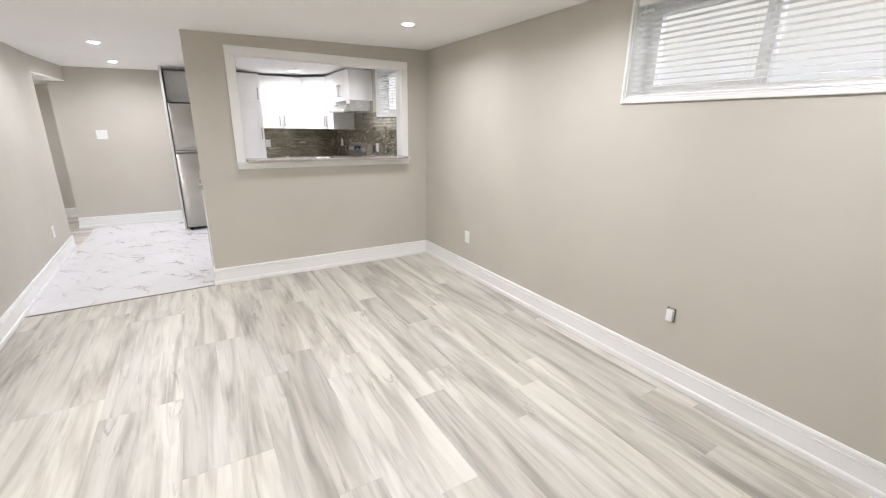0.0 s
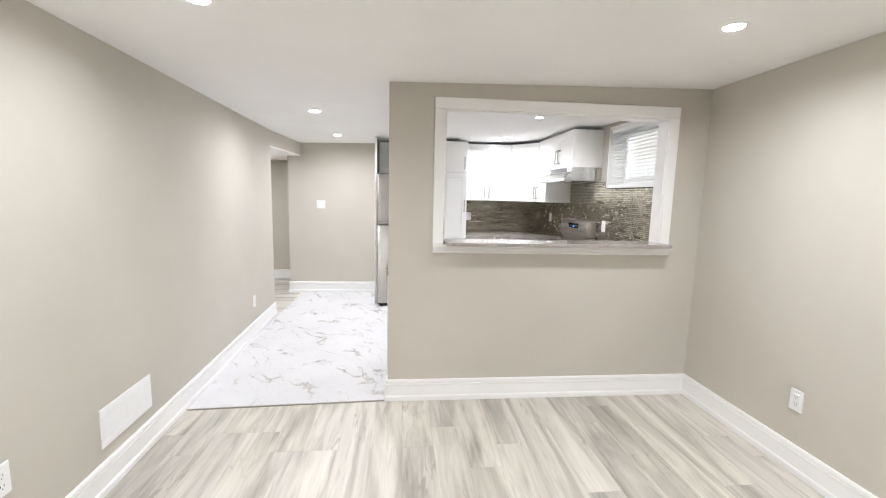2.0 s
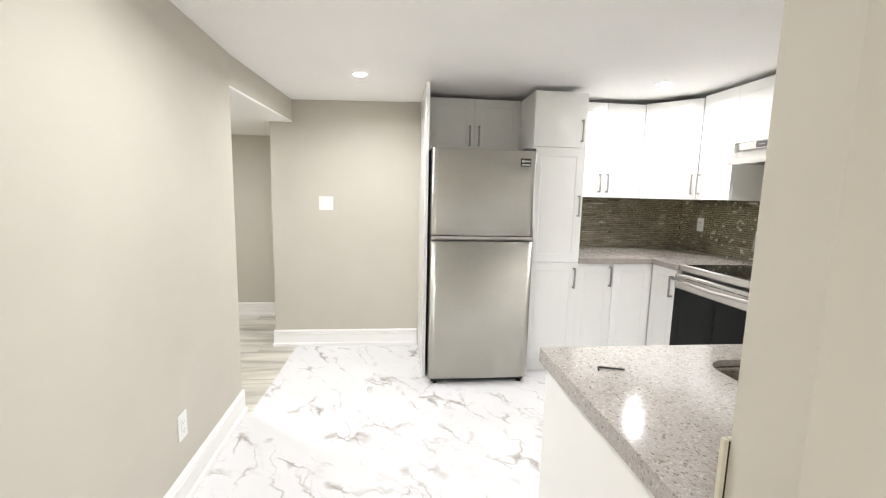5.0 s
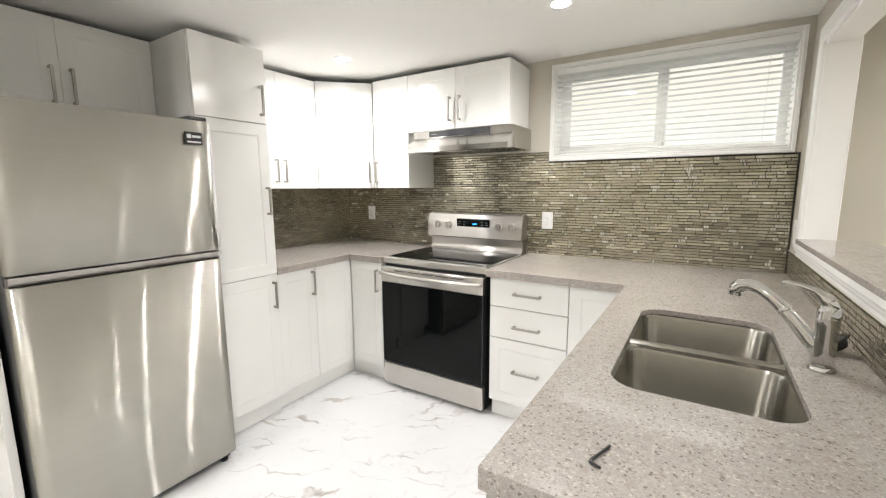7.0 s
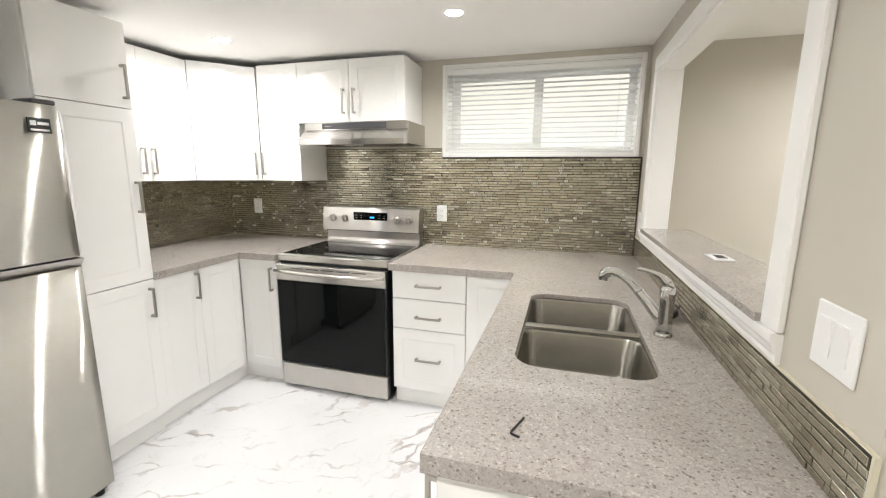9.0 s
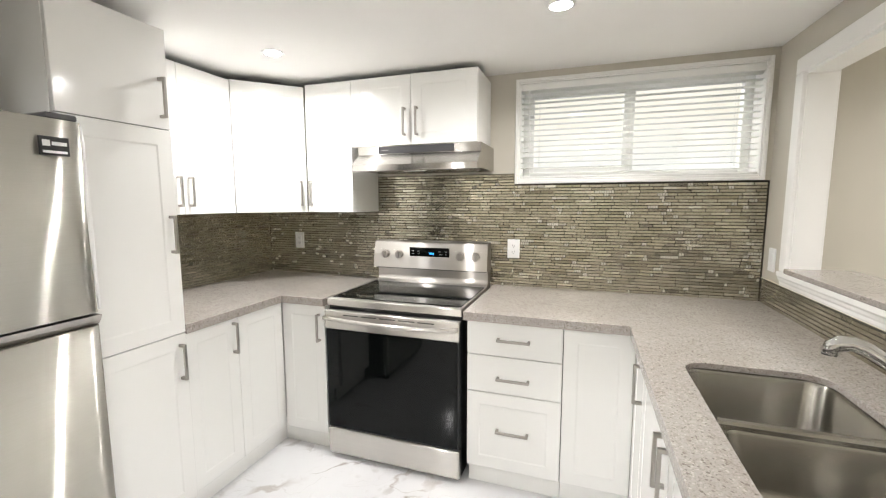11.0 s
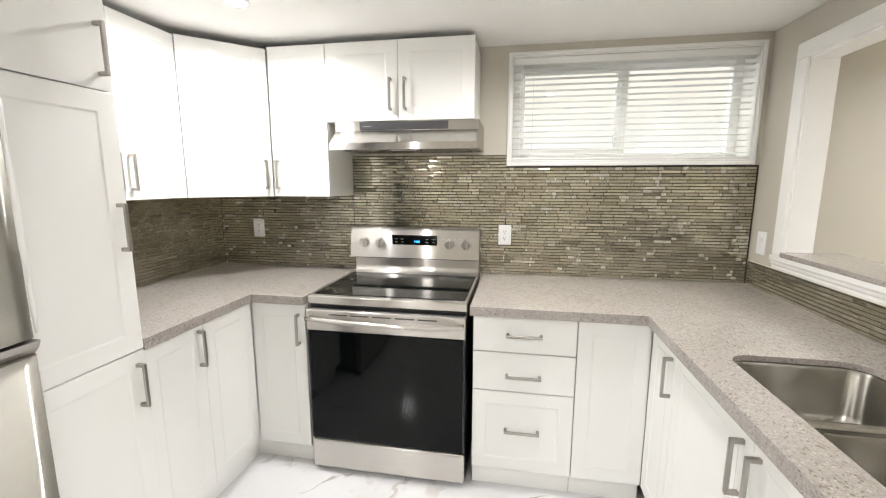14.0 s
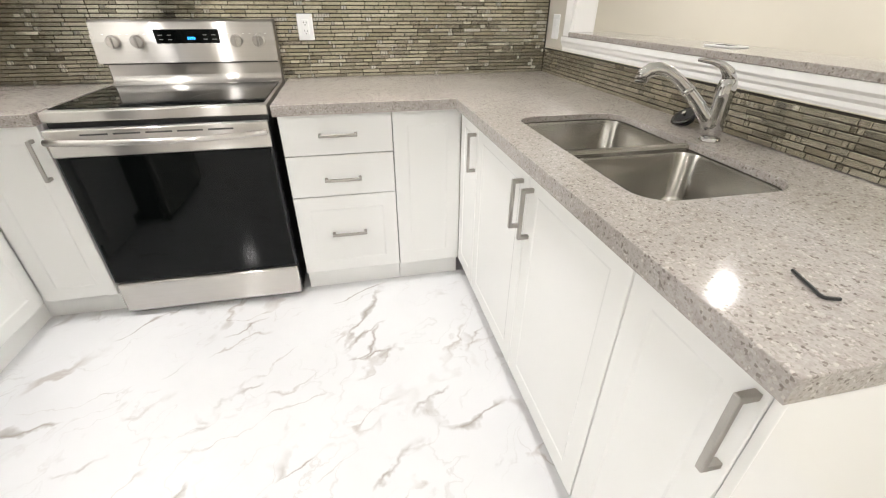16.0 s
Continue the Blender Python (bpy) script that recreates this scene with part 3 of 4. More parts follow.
    for yy in (0.11, BW / 2, BW - 0.11):
        bm = bmesh.new()
        for dx in (-0.021, 0.021):
            tube(bm, [(dx, yy, 0.02), (dx, yy, BH - 0.03)], [0.0008, 0.0008], 5)
        part("ladder_cord", bm, VINYL, blind)
    bm = tube(bmesh.new(), [(-0.026, BW - 0.05, BH - 0.03), (-0.027, BW - 0.05, BH * 0.25)], [0.003, 0.003], 6)
    part("tilt_wand", bm, VINYL, blind)

    # daylight that falls into the window well
    la = bpy.data.lights.new("window_daylight", "AREA")
    la.shape, la.size, la.size_y, la.energy, la.color = "RECTANGLE", W, 0.3, DAY_WATTS, (1.0, 0.99, 0.965)
    new("window_daylight", la).matrix_basis = look((EAST + 0.40, (y0 + y1) / 2, z1 + 0.12), (EAST + 0.03, (y0 + y1) / 2, (z0 + z1) / 2))


window("window_1", W_LIV)
window("window_2", W_KIT)
# glowing sheet added outside, in place of the daylight between the slats
bm = boxed(5.0, 5.02, -4, 11, 0.5, 6)
solid("backdrop", bm, OUTDOOR, "plain glowing sheet standing in for daylight beyond the windows", "backdrop", "structure")


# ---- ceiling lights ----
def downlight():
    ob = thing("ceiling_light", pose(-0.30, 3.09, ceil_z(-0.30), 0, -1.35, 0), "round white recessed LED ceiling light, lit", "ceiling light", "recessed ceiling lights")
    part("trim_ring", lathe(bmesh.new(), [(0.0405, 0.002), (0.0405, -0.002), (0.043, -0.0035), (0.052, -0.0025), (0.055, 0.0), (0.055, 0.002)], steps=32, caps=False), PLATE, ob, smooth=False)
    # dome added below the flush ring, so the lamp's glow looks rounder
    part("diffuser", lathe(bmesh.new(), [(0.040, 0.001), (0.040, -0.001), (0.0375, -0.0035), (0.032, -0.0055), (0.024, -0.007)], steps=32), GLOW, ob, "glowing LED diffuser with a shallow dome added for bloom", smooth=True)
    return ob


# the last three are unseen, added to brighten the living room
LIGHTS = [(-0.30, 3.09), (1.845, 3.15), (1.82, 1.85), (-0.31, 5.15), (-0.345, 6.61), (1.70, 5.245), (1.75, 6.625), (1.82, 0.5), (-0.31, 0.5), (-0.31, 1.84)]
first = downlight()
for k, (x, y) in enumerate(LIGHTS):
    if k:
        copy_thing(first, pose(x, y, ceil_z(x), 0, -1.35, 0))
    la = bpy.data.lights.new("downlight", "AREA")
    la.shape, la.size, la.energy, la.color = "DISK", 0.05, LAMP_WATTS * (0.75 if k == 0 else 1.0), LAMP_COLOR
    la.spread = LAMP_SPREAD
    lo = new("downlight", la)
    lo.matrix_basis = pose(x, y, ceil_z(x) - 0.0085)
# unseen fill lamp, added only to brighten the side hall
la = bpy.data.lights.new("hall_fill_light", "AREA")
la.shape, la.size, la.energy, la.color = "DISK", 0.07, LAMP_WATTS * 1.7, LAMP_COLOR
new("hall_fill_light", la).matrix_basis = pose(-2.0, 7.0, HALL_CEIL - 0.006)


# ---- cabinets ----
def pull(parent, x, y, z, length=0.155, upright=True):
    """A square bar pull with two posts, standing off the face y (front is -y)."""
    bm = bmesh.new()
    h, w = length / 2, 0.006
    if upright:
        box(bm, x - w, x + w, y - 0.034, y - 0.024, z - h, z + h, bevel=0.0015)
        for s in (-1, 1):
            box(bm, x - w, x + w, y - 0.026, y + 0.0, z + s * (h - 0.006) - 0.006, z + s * (h - 0.006) + 0.006, bevel=0.001)
    else:
        box(bm, x - h, x + h, y - 0.034, y - 0.024, z - w, z + w, bevel=0.0015)
        for s in (-1, 1):
            box(bm, x + s * (h - 0.006) - 0.006, x + s * (h - 0.006) + 0.006, y - 0.026, y + 0.0, z - w, z + w, bevel=0.001)
    return part("handle", bm, NICKEL, parent, "satin nickel bar handle")


def door_panel(name, parent, x0, x1, z0, z1, shaker=True, frame_w=0.06, gap=0.0006, t=0.019):
    """A door or drawer front: front face at y = 0, with a shallow recessed field if shaker."""
    x0, x1, z0, z1 = x0 + gap, x1 - gap, z0 + gap, z1 - gap
    bm = bmesh.new()
    if not shaker:
        box(bm, x0, x1, 0, t, z0, z1, bevel=0.002)
    else:
        f, s, d = frame_w, 0.007, 0.002
        loops = []
        for inset, y in ((0.0, t), (0.0, 0.002), (0.002, 0.0), (f, 0.0), (f + s, d)):
            loops.append([bm.verts.new(c) for c in ((x0 + inset, y, z0 + inset), (x1 - inset, y, z0 + inset), (x1 - inset, y, z1 - inset), (x0 + inset, y, z1 - inset))])
        for a, b in zip(loops, loops[1:]):
            for i in range(4):
                j = (i + 1) % 4
                bm.faces.new((a[i], a[j], b[j], b[i]))
        bm.faces.new(loops[0])
        bm.faces.new(loops[-1])
    return part(name, bm, CABINET, parent)


def cabinet(name, m, w, depth, z0, z1, label, group, kick=False):
    ob = thing(name, m, label, "cabinet", group)
    part("body", boxed(0.0, w, 0.021, depth, z0, z1, bevel=0.001), CABINET, ob)
    if kick:
        part("plinth", boxed(0.0, w, 0.045, 0.06, 0.004, z0 - 0.001), CABINET, ob)
    return ob


FACE_X = lambda x, y: pose(x, y, 0, 0, 0, -90)    # looks towards -x, width runs to -y
FACE_Y = lambda x, y: pose(x, y, 0)               # looks towards -y, width runs to +x
FACE_B = lambda x, y: pose(x, y, 0, 0, 0, 180)    # looks towards +y, width runs to -x
UTOP = 2.141      # east run
UTOP_N = 2.124    # back wall run
UTOP_P = 2.105    # pantry and fridge cabinet
UB = 1.364
BT, BB = 0.862, 0.115
UPPER, BASE = "wall-hung kitchen cabinets", "kitchen base cabinets"

# over the range
c = cabinet("wall_cabinet", FACE_X(2.215, 6.472), 0.774, 0.327, 1.752, UTOP, "gloss white two-door wall cabinet above the range hood", UPPER)
for x0, x1, hx in ((0.0, 0.387, 0.349), (0.387, 0.774, 0.425)):
    d = door_panel("door", c, x0, x1, 1.752, UTOP)
    pull(d, hx, 0, 1.88)
# narrow, beside the hood
c = cabinet("wall_cabinet", FACE_X(2.215, 6.80), 0.327, 0.327, UB, UTOP, "narrow gloss white wall cabinet beside the range hood", UPPER)
d = door_panel("door", c, 0.004, 0.327, UB, UTOP)
pull(d, 0.034, 0, 1.482)
# diagonal corner
ca, cb = Vector((1.925, 7.09)), Vector((2.213, 6.802))
ln = (cb - ca).length
c = thing("corner_wall_cabinet", pose(ca.x, ca.y, 0, 0, 0, -45), "gloss white diagonal corner wall cabinet", "cabinet", UPPER)
bm = extruded(bmesh.new(), [(0.0, 0.021), (ln, 0.021), (ln + 0.235, 0.256), (ln / 2, 0.256 + ln / 2 + 0.19), (-0.21, 0.235)], UB, UTOP_N + 0.006, "z")
part("body", bm, CABINET, c)
d = door_panel("door", c, 0, ln, UB, UTOP_N + 0.006)
pull(d, ln - 0.035, 0, 1.482)
# on the back wall
c = cabinet("wall_cabinet", FACE_Y(1.268, 7.09), 0.655, 0.305, UB, UTOP_N, "gloss white two-door wall cabinet beside the pantry", UPPER)
for x0, x1, hx in ((0.0, 0.325, 0.292), (0.325, 0.655, 0.358)):
    d = door_panel("door", c, x0, x1, UB, UTOP_N)
    pull(d, hx, 0, 1.482)
# above the fridge
c = cabinet("wall_cabinet", FACE_Y(0.128, 7.09), 0.742, 0.305, 1.70, UTOP_P, "gloss white two-door cabinet above the refrigerator", UPPER)
for x0, x1, hx in ((0.0, 0.371, 0.335), (0.371, 0.742, 0.407)):
    d = door_panel("door", c, x0, x1, 1.70, UTOP_P)
    pull(d, hx, 0, 1.82)
# pantry
c = cabinet("pantry_cabinet", FACE_Y(0.872, 6.735), 0.394, 0.66, BB, UTOP_P, "tall gloss white pantry cabinet beside the refrigerator", UPPER, True)
d = door_panel("door", c, 0, 0.394, 1.717, UTOP_P, shaker=False)
pull(d, 0.355, 0, 1.836)
d = door_panel("door", c, 0, 0.394, 0.875, 1.714)
pull(d, 0.36, 0, 1.296)
d = door_panel("door", c, 0, 0.394, BB, 0.872)
pull(d, 0.36, 0, 0.754)
# side panel of the fridge bay
bm = boxed(0.092, 0.118, 6.72, NORTH - 0.002, 0.004, ceil_z(0.092) - 0.003, bevel=0.001)
solid("fridge_end_panel", bm, CABINET, "tall white panel beside the refrigerator", "panel")

# base cabinets
c = cabinet("base_cabinet", FACE_Y(1.268, 6.755), 0.292, 0.64, BB, BT, "gloss white single-door base cabinet beside the pantry", BASE, True)
d = door_panel("door", c, 0, 0.292, BB, BT)
pull(d, 0.262, 0, 0.762)
c = thing("corner_base_cabinet", pose(1.56, 6.755, 0), "gloss white corner base cabinet with a folding door", "cabinet", BASE)
bm = extruded(bmesh.new(), [(0, 0.021), (0.345, 0.021), (0.345, -0.29), (0.98, -0.29), (0.98, 0.64), (0, 0.64)], BB, BT, "z")
part("body", bm, CABINET, c)
bm = extruded(bmesh.new(), [(0, 0.045), (0.369, 0.045), (0.369, -0.29), (0.384, -0.29), (0.384, 0.06), (0, 0.06)], 0.004, BB - 0.001, "z")
part("plinth", bm, CABINET, c)
door_panel("door", c, 0, 0.318, BB, BT)
c2 = FACE_X(1.88 - 1.56, -0.003)
d = door_panel("door", c, 0, 0.283, BB, BT)
d.matrix_basis = c2
pull(d, 0.25, 0, 0.738)
c = cabinet("drawer_cabinet", FACE_X(1.88, 5.655), 0.449, 0.64, BB, BT, "gloss white three-drawer base cabinet beside the range", BASE, True)
for z0, z1, sh in ((0.694, BT, False), (0.508, 0.691, False), (BB, 0.505, True)):
    d = door_panel("drawer_front", c, 0, 0.449, z0, z1, sh)
    pull(d, 0.226, 0, {0.694: 0.779, 0.508: 0.588}.get(z0, 0.323), upright=False)
c = cabinet("base_cabinet", FACE_X(1.88, 5.203), 0.30, 0.64, BB, BT, "blank gloss white corner base cabinet", BASE, True)
door_panel("door", c, 0, 0.298, BB, BT)
# peninsula, facing the kitchen
PY = 4.905
c = cabinet("base_cabinet", FACE_B(1.878, PY), 0.255, 0.63, BB, BT, "narrow gloss white base cabinet beside the sink", BASE, True)
d = door_panel("door", c, 0.0, 0.255, BB, BT)
pull(d, 0.228, 0, 0.738)
c = thing("sink_cabinet", FACE_B(1.621, PY), "gloss white two-door cabinet under the sink", "cabinet", BASE)
bm = bmesh.new()
box(bm, 0, 0.02, 0.021, 0.63, BB, BT)
box(bm, 0.957, 0.977, 0.021, 0.63, BB, BT)
box(bm, 0.02, 0.957, 0.021, 0.63, BB, BB + 0.02)
box(bm, 0.02, 0.957, 0.615, 0.63, BB + 0.02, BT)
part("body", bm, CABINET, c)
part("plinth", boxed(0.0, 0.977, 0.045, 0.06, 0.004, BB - 0.001), CABINET, c)
for x0, x1, hx in ((0.0, 0.50, 0.458), (0.50, 0.977, 0.532)):
    d = door_panel("door", c, x0, x1, BB, BT)
    pull(d, hx, 0, 0.737)
c = cabinet("base_cabinet", FACE_B(0.642, PY), 0.278, 0.63, BB, BT, "gloss white base cabinet at the end of the peninsula", BASE, True)
d = door_panel("door", c, 0, 0.278, BB, BT)
pull(d, 0.262, 0, 0.752)
part("end_panel", boxed(0.279, 0.295, 0.0, 0.63, 0.004, BT, bevel=0.001), CABINET, c)


# ---- countertops ----
ZC0, ZC1 = 0.864, 0.906
ZS = 0.886    # underside of the slab; the front edge is built up to full thickness
SX0, SX1, SY0, SY1 = 0.765, 1.495, 4.43, 4.815


def countertop(origin, outline, holes, strips, label):
    """A quartz slab with a thicker built-up edge along its open sides; strips are (x0, x1, y0, y1)."""
    ox, oy = origin
    ob = thing("countertop", pose(ox, oy, ZC0), label, "countertop", "quartz countertops")
    shift = lambda loop: [(x - ox, y - oy) for x, y in loop]
    slab = part("slab", holed_slab(bmesh.new(), shift(outline), [shift(h) for h in holes], ZS - ZC0, ZC1 - ZC0), QUARTZ, ob)
    md = slab.modifiers.new("edge", "BEVEL")
    md.width, md.segments, md.limit_method, md.angle_limit = 0.002, 2, "ANGLE", radians(50)
    for x0, x1, y0, y1 in strips:
        part("front_edge", boxed(x0 - ox, x1 - ox, y0 - oy, y1 - oy, 0, ZS - ZC0 + 0.0015), QUARTZ, ob)
    return ob


CE = EAST - 0.002
countertop((0.336, P1), [(0.336, P1 + 0.002), (0.336, 4.936), (1.851, 4.936), (1.851, 5.668), (CE, 5.668), (CE, P1 + 0.002)],
           [round_rect(SX0, SX1, SY0, SY1, 0.075, 8)],
           [(0.3363, 0.376, P1 + 0.003, 4.9357), (0.3761, 1.89, 4.900, 4.9357), (1.8513, 1.89, 4.9358, 5.6677), (1.8901, CE, 5.64, 5.6677)],
           "grey-beige speckled quartz countertop with a sink cut-out")
countertop((1.268, 6.462), [(1.268, NORTH - 0.002), (1.268, 6.735), (1.858, 6.735), (1.858, 6.462), (CE, 6.462), (CE, NORTH - 0.002)], [],
           [(1.2683, 1.8579, 6.7353, 6.77), (1.8583, 1.89, 6.4623, 6.735), (1.8901, CE, 6.4623, 6.49)],
           "grey-beige speckled quartz corner countertop")

# ---- sink ----
t = thing("sink", pose(SX0, SY0, 0.7195), "double-bowl undermount stainless steel kitchen sink", "sink")
so = Vector((SX0, SY0, 0.7195))
MIDX = 1.118
bowls = [(MIDX + 0.012, SX1 - 0.004, SY0 + 0.004, SY1 - 0.004, 0.175), (SX0 + 0.004, MIDX - 0.012, SY0 + 0.004, SY1 - 0.004, 0.16)]
rim = holed_slab(bmesh.new(), round_rect(-0.03, SX1 - SX0 + 0.03, -0.03, SY1 - SY0 + 0.03, 0.06), [[(x - so.x, y - so.y) for x, y in round_rect(a, b, c_, d_, 0.05)] for a, b, c_, d_, _ in bowls], 0.1625, 0.1655)
part("rim", rim, STEEL_SINK, t)
ridge = [(MIDX - 0.0125, 0.160), (MIDX - 0.0125, 0.174), (MIDX - 0.009, 0.181), (MIDX, 0.1835), (MIDX + 0.009, 0.181), (MIDX + 0.0125, 0.174), (MIDX + 0.0125, 0.160)]
part("divider", extruded(bmesh.new(), [(x - so.x, z) for x, z in ridge], 0.006, SY1 - SY0 - 0.006, "y"), STEEL_SINK, t)
for a, b, c_, d_, deep in bowls:
    bm = bmesh.new()
    loops = []
    for inset, z, r in ((0, 0.164, 0.05), (0.004, 0.155, 0.05), (0.010, 0.164 - deep + 0.035, 0.055), (0.018, 0.164 - deep + 0.012, 0.06), (0.036, 0.164 - deep + 0.001, 0.06), (0.06, 0.164 - deep, 0.05)):
        loops.append([bm.verts.new((x - so.x, y - so.y, z)) for x, y in round_rect(a + inset, b - inset, c_ + inset, d_ - inset, r)])
    for p, q in zip(loops, loops[1:]):
        n = len(p)
        for i in range(n):
            bm.faces.new((p[i], p[(i + 1) % n], q[(i + 1) % n], q[i]))
    bm.faces.new(loops[-1])
    bowl = part("bowl", bm, STEEL_SINK, t, smooth=True)
    bm = lathe(bmesh.new(), [(0.042, 0.0), (0.042, 0.003), (0.034, 0.003), (0.030, 0.0015), (0.008, 0.0015), (0.008, 0.004), (0.002, 0.005)], pose((a + b) / 2 - so.x, (c_ + d_) / 2 - so.y, 0.1645 - deep))
    part("drain", bm, CHROME, bowl, "chrome basket drain")


# ---- faucet ----
fx, fy, fz = 1.118, 4.365, ZC1
t = thing("faucet", pose(fx, fy, fz), "chrome single-lever pull-out kitchen faucet behind the sink", "faucet")
part("base", lathe(bmesh.new(), [(0.029, 0.0), (0.029, 0.004), (0.026, 0.008), (0.024, 0.012)], steps=28), CHROME, t, smooth=True)
part("body", lathe(bmesh.new(), [(0.024, 0.010), (0.0235, 0.05), (0.0225, 0.11), (0.024, 0.118), (0.024, 0.145), (0.0215, 0.162), (0.013, 0.172), (0.004, 0.174)], steps=28), CHROME, t, smooth=True)
sp = [(0.0, 0.0, 0.030), (0.014, 0.024, 0.066), (0.030, 0.050, 0.100), (0.046, 0.078, 0.132), (0.063, 0.106, 0.160), (0.078, 0.132, 0.178), (0.090, 0.152, 0.184), (0.101, 0.170, 0.180), (0.108, 0.182, 0.168), (0.111, 0.187, 0.152)]
spout = part("spout", tube(bmesh.new(), sp, [0.020, 0.0195, 0.0175, 0.0155, 0.0150, 0.0160, 0.0178, 0.0195, 0.0200, 0.0190], 20), CHROME, t, smooth=True)
part("collar", tube(bmesh.new(), [(0.044, 0.0745, 0.128), (0.049, 0.0825, 0.137)], [0.0178, 0.0172], 20), CHROME, spout, "raised chrome ring where the spray head pulls out", smooth=True)
part("spray_face", lathe(bmesh.new(), [(0.015, 0.0), (0.015, 0.004)], pose(0.1115, 0.1875, 0.1475)), DARK, spout, "dark spray face")
lv = [(0.0, -0.004, 0.158), (0.003, 0.008, 0.184), (0.008, 0.028, 0.200), (0.014, 0.056, 0.209), (0.019, 0.084, 0.213), (0.021, 0.094, 0.2125)]
part("lever", tube(bmesh.new(), lv, [0.019, 0.015, 0.0095, 0.007, 0.006, 0.004], 14), CHROME, t, smooth=True)

# ---- things left on the counter ----
tilt = pose(1.30, 4.345, ZC1 + 0.001, 0, 0, 168) @ pose(0, 0, 0, 38, 0, 0)
t = thing("sink_strainer", tilt, "small dark chrome sink strainer leaning on the backsplash", "strainer")
part("rim", lathe(bmesh.new(), [(0.030, 0.0), (0.042, 0.001), (0.043, 0.004), (0.040, 0.006), (0.030, 0.004)], pose(0, 0.043, 0), 24, False), BLACK_CHROME, t, smooth=True)
part("basket", lathe(bmesh.new(), [(0.031, 0.003), (0.028, -0.012), (0.022, -0.022), (0.005, -0.024)], pose(0, 0.043, 0), 24), DARK, t, "dark perforated basket")
part("knob", lathe(bmesh.new(), [(0.004, -0.02), (0.004, 0.008), (0.009, 0.012), (0.007, 0.018)], pose(0, 0.043, 0), 16), CHROME, t, smooth=True)

bm = tube(bmesh.new(), [(0.505, 4.758, 0), (0.47, 4.770, 0), (0.448, 4.778, 0), (0.443, 4.778, 0), (0.440, 4.775, 0), (0.434, 4.760, 0)], [0.0026] * 6, 6)
for v in bm.verts:
    v.co.z += ZC1 + 0.0034
solid("hex_key", bm, HEX_STEEL, "small black steel hex key lying on the countertop", "hex key")

# ---- refrigerator ----
t = thing("refrigerator", pose(0.132, 6.56, 0), "stainless steel top-freezer refrigerator with dark sides", "refrigerator")
FW = 0.722
part("cabinet_body", boxed(0.002, FW - 0.006, 0.062, 0.77, 0.035, 1.672, bevel=0.004), FRIDGE_SIDE, t, "dark grey cabinet")


def fridge_door(z0, z1):
    """A gently bowed door with rounded upright edges."""
    pts = []
    n = 18
    for k in range(n + 1):
        u = k / n
        x = FW * u
        bow = 0.007 * (1 - (2 * u - 1) ** 2)
        pts.append((x, 0.016 - bow))
    left = [(0.0, 0.06), (0.0, 0.034), (0.004, 0.024), (0.011, 0.0175)]
    right = [(FW - 0.011, 0.0175), (FW - 0.004, 0.024), (FW, 0.034), (FW, 0.06)]
    outline = left + pts[1:-1] + right
    return extruded(bmesh.new(), outline, z0, z1, "z")


def smooth_door(ob):
    for p in ob.data.polygons:
        p.use_smooth = abs(p.normal.z) < 0.5
    return ob


up = smooth_door(part("freezer_door", fridge_door(1.082, 1.665), STEEL_FRIDGE, t))
low = smooth_door(part("fridge_door", fridge_door(0.05, 1.040), STEEL_FRIDGE, t))
part("handle_recess", boxed(0.004, FW - 0.004, 0.051, 0.07, 1.0405, 1.0815), DARK, t, "dark gap between the doors")
scoop = [(0.006, 1.076), (0.009, 1.068), (0.014, 1.058), (0.022, 1.048), (0.032, 1.0405), (0.05, 1.0405), (0.05, 1.076)]
part("grip", extruded(bmesh.new(), scoop, 0.003, FW - 0.003), STEEL_GRIP, low, "scooped steel grip along the door top, its shade put into the colour")
# pale tube drawn for the highlight along the freezer door's edge; no real handle
gp = [(FW - 0.010, 0.012, 1.655), (FW - 0.018, -0.006, 1.60), (FW - 0.022, -0.012, 1.47), (FW - 0.022, -0.012, 1.30), (FW - 0.018, -0.007, 1.16), (FW - 0.006, 0.010, 1.095)]
part("handle", tube(bmesh.new(), gp, [0.003, 0.005, 0.006, 0.006, 0.005, 0.003], 12), PLATE, up, "slim pale curved strip standing in for an edge highlight", smooth=True)
lab = part("label", boxed(0.602, 0.672, -0.0005, 0.006, 1.560, 1.612), DARK, up, "small black sticker with pale print")
part("print", boxed(0.608, 0.626, -0.0015, 0.002, 1.585, 1.602), LABEL_WHITE, lab)
part("print", boxed(0.630, 0.666, -0.0015, 0.002, 1.588, 1.598), LABEL_WHITE, lab)
part("print", boxed(0.608, 0.666, -0.0015, 0.002, 1.566, 1.573), LABEL_WHITE, lab)
part("grille", boxed(0.02, FW - 0.02, 0.05, 0.08, 0.018, 0.045), DARK, t, "black base grille")
for x in (0.05, FW - 0.05):
    part("foot", lathe(bmesh.new(), [(0.018, 0.0045), (0.018, 0.02), (0.009, 0.022), (0.009, 0.04)], pose(x, 0.055, 0), 16), DARK, t)
    part("foot", lathe(bmesh.new(), [(0.018, 0.0045), (0.018, 0.02), (0.009, 0.022), (0.009, 0.04)], pose(x, 0.70, 0), 16), DARK, t)
part("hinge_cover", boxed(FW - 0.09, FW - 0.01, 0.02, 0.12, 1.666, 1.684, bevel=0.004), CHARCOAL, t)

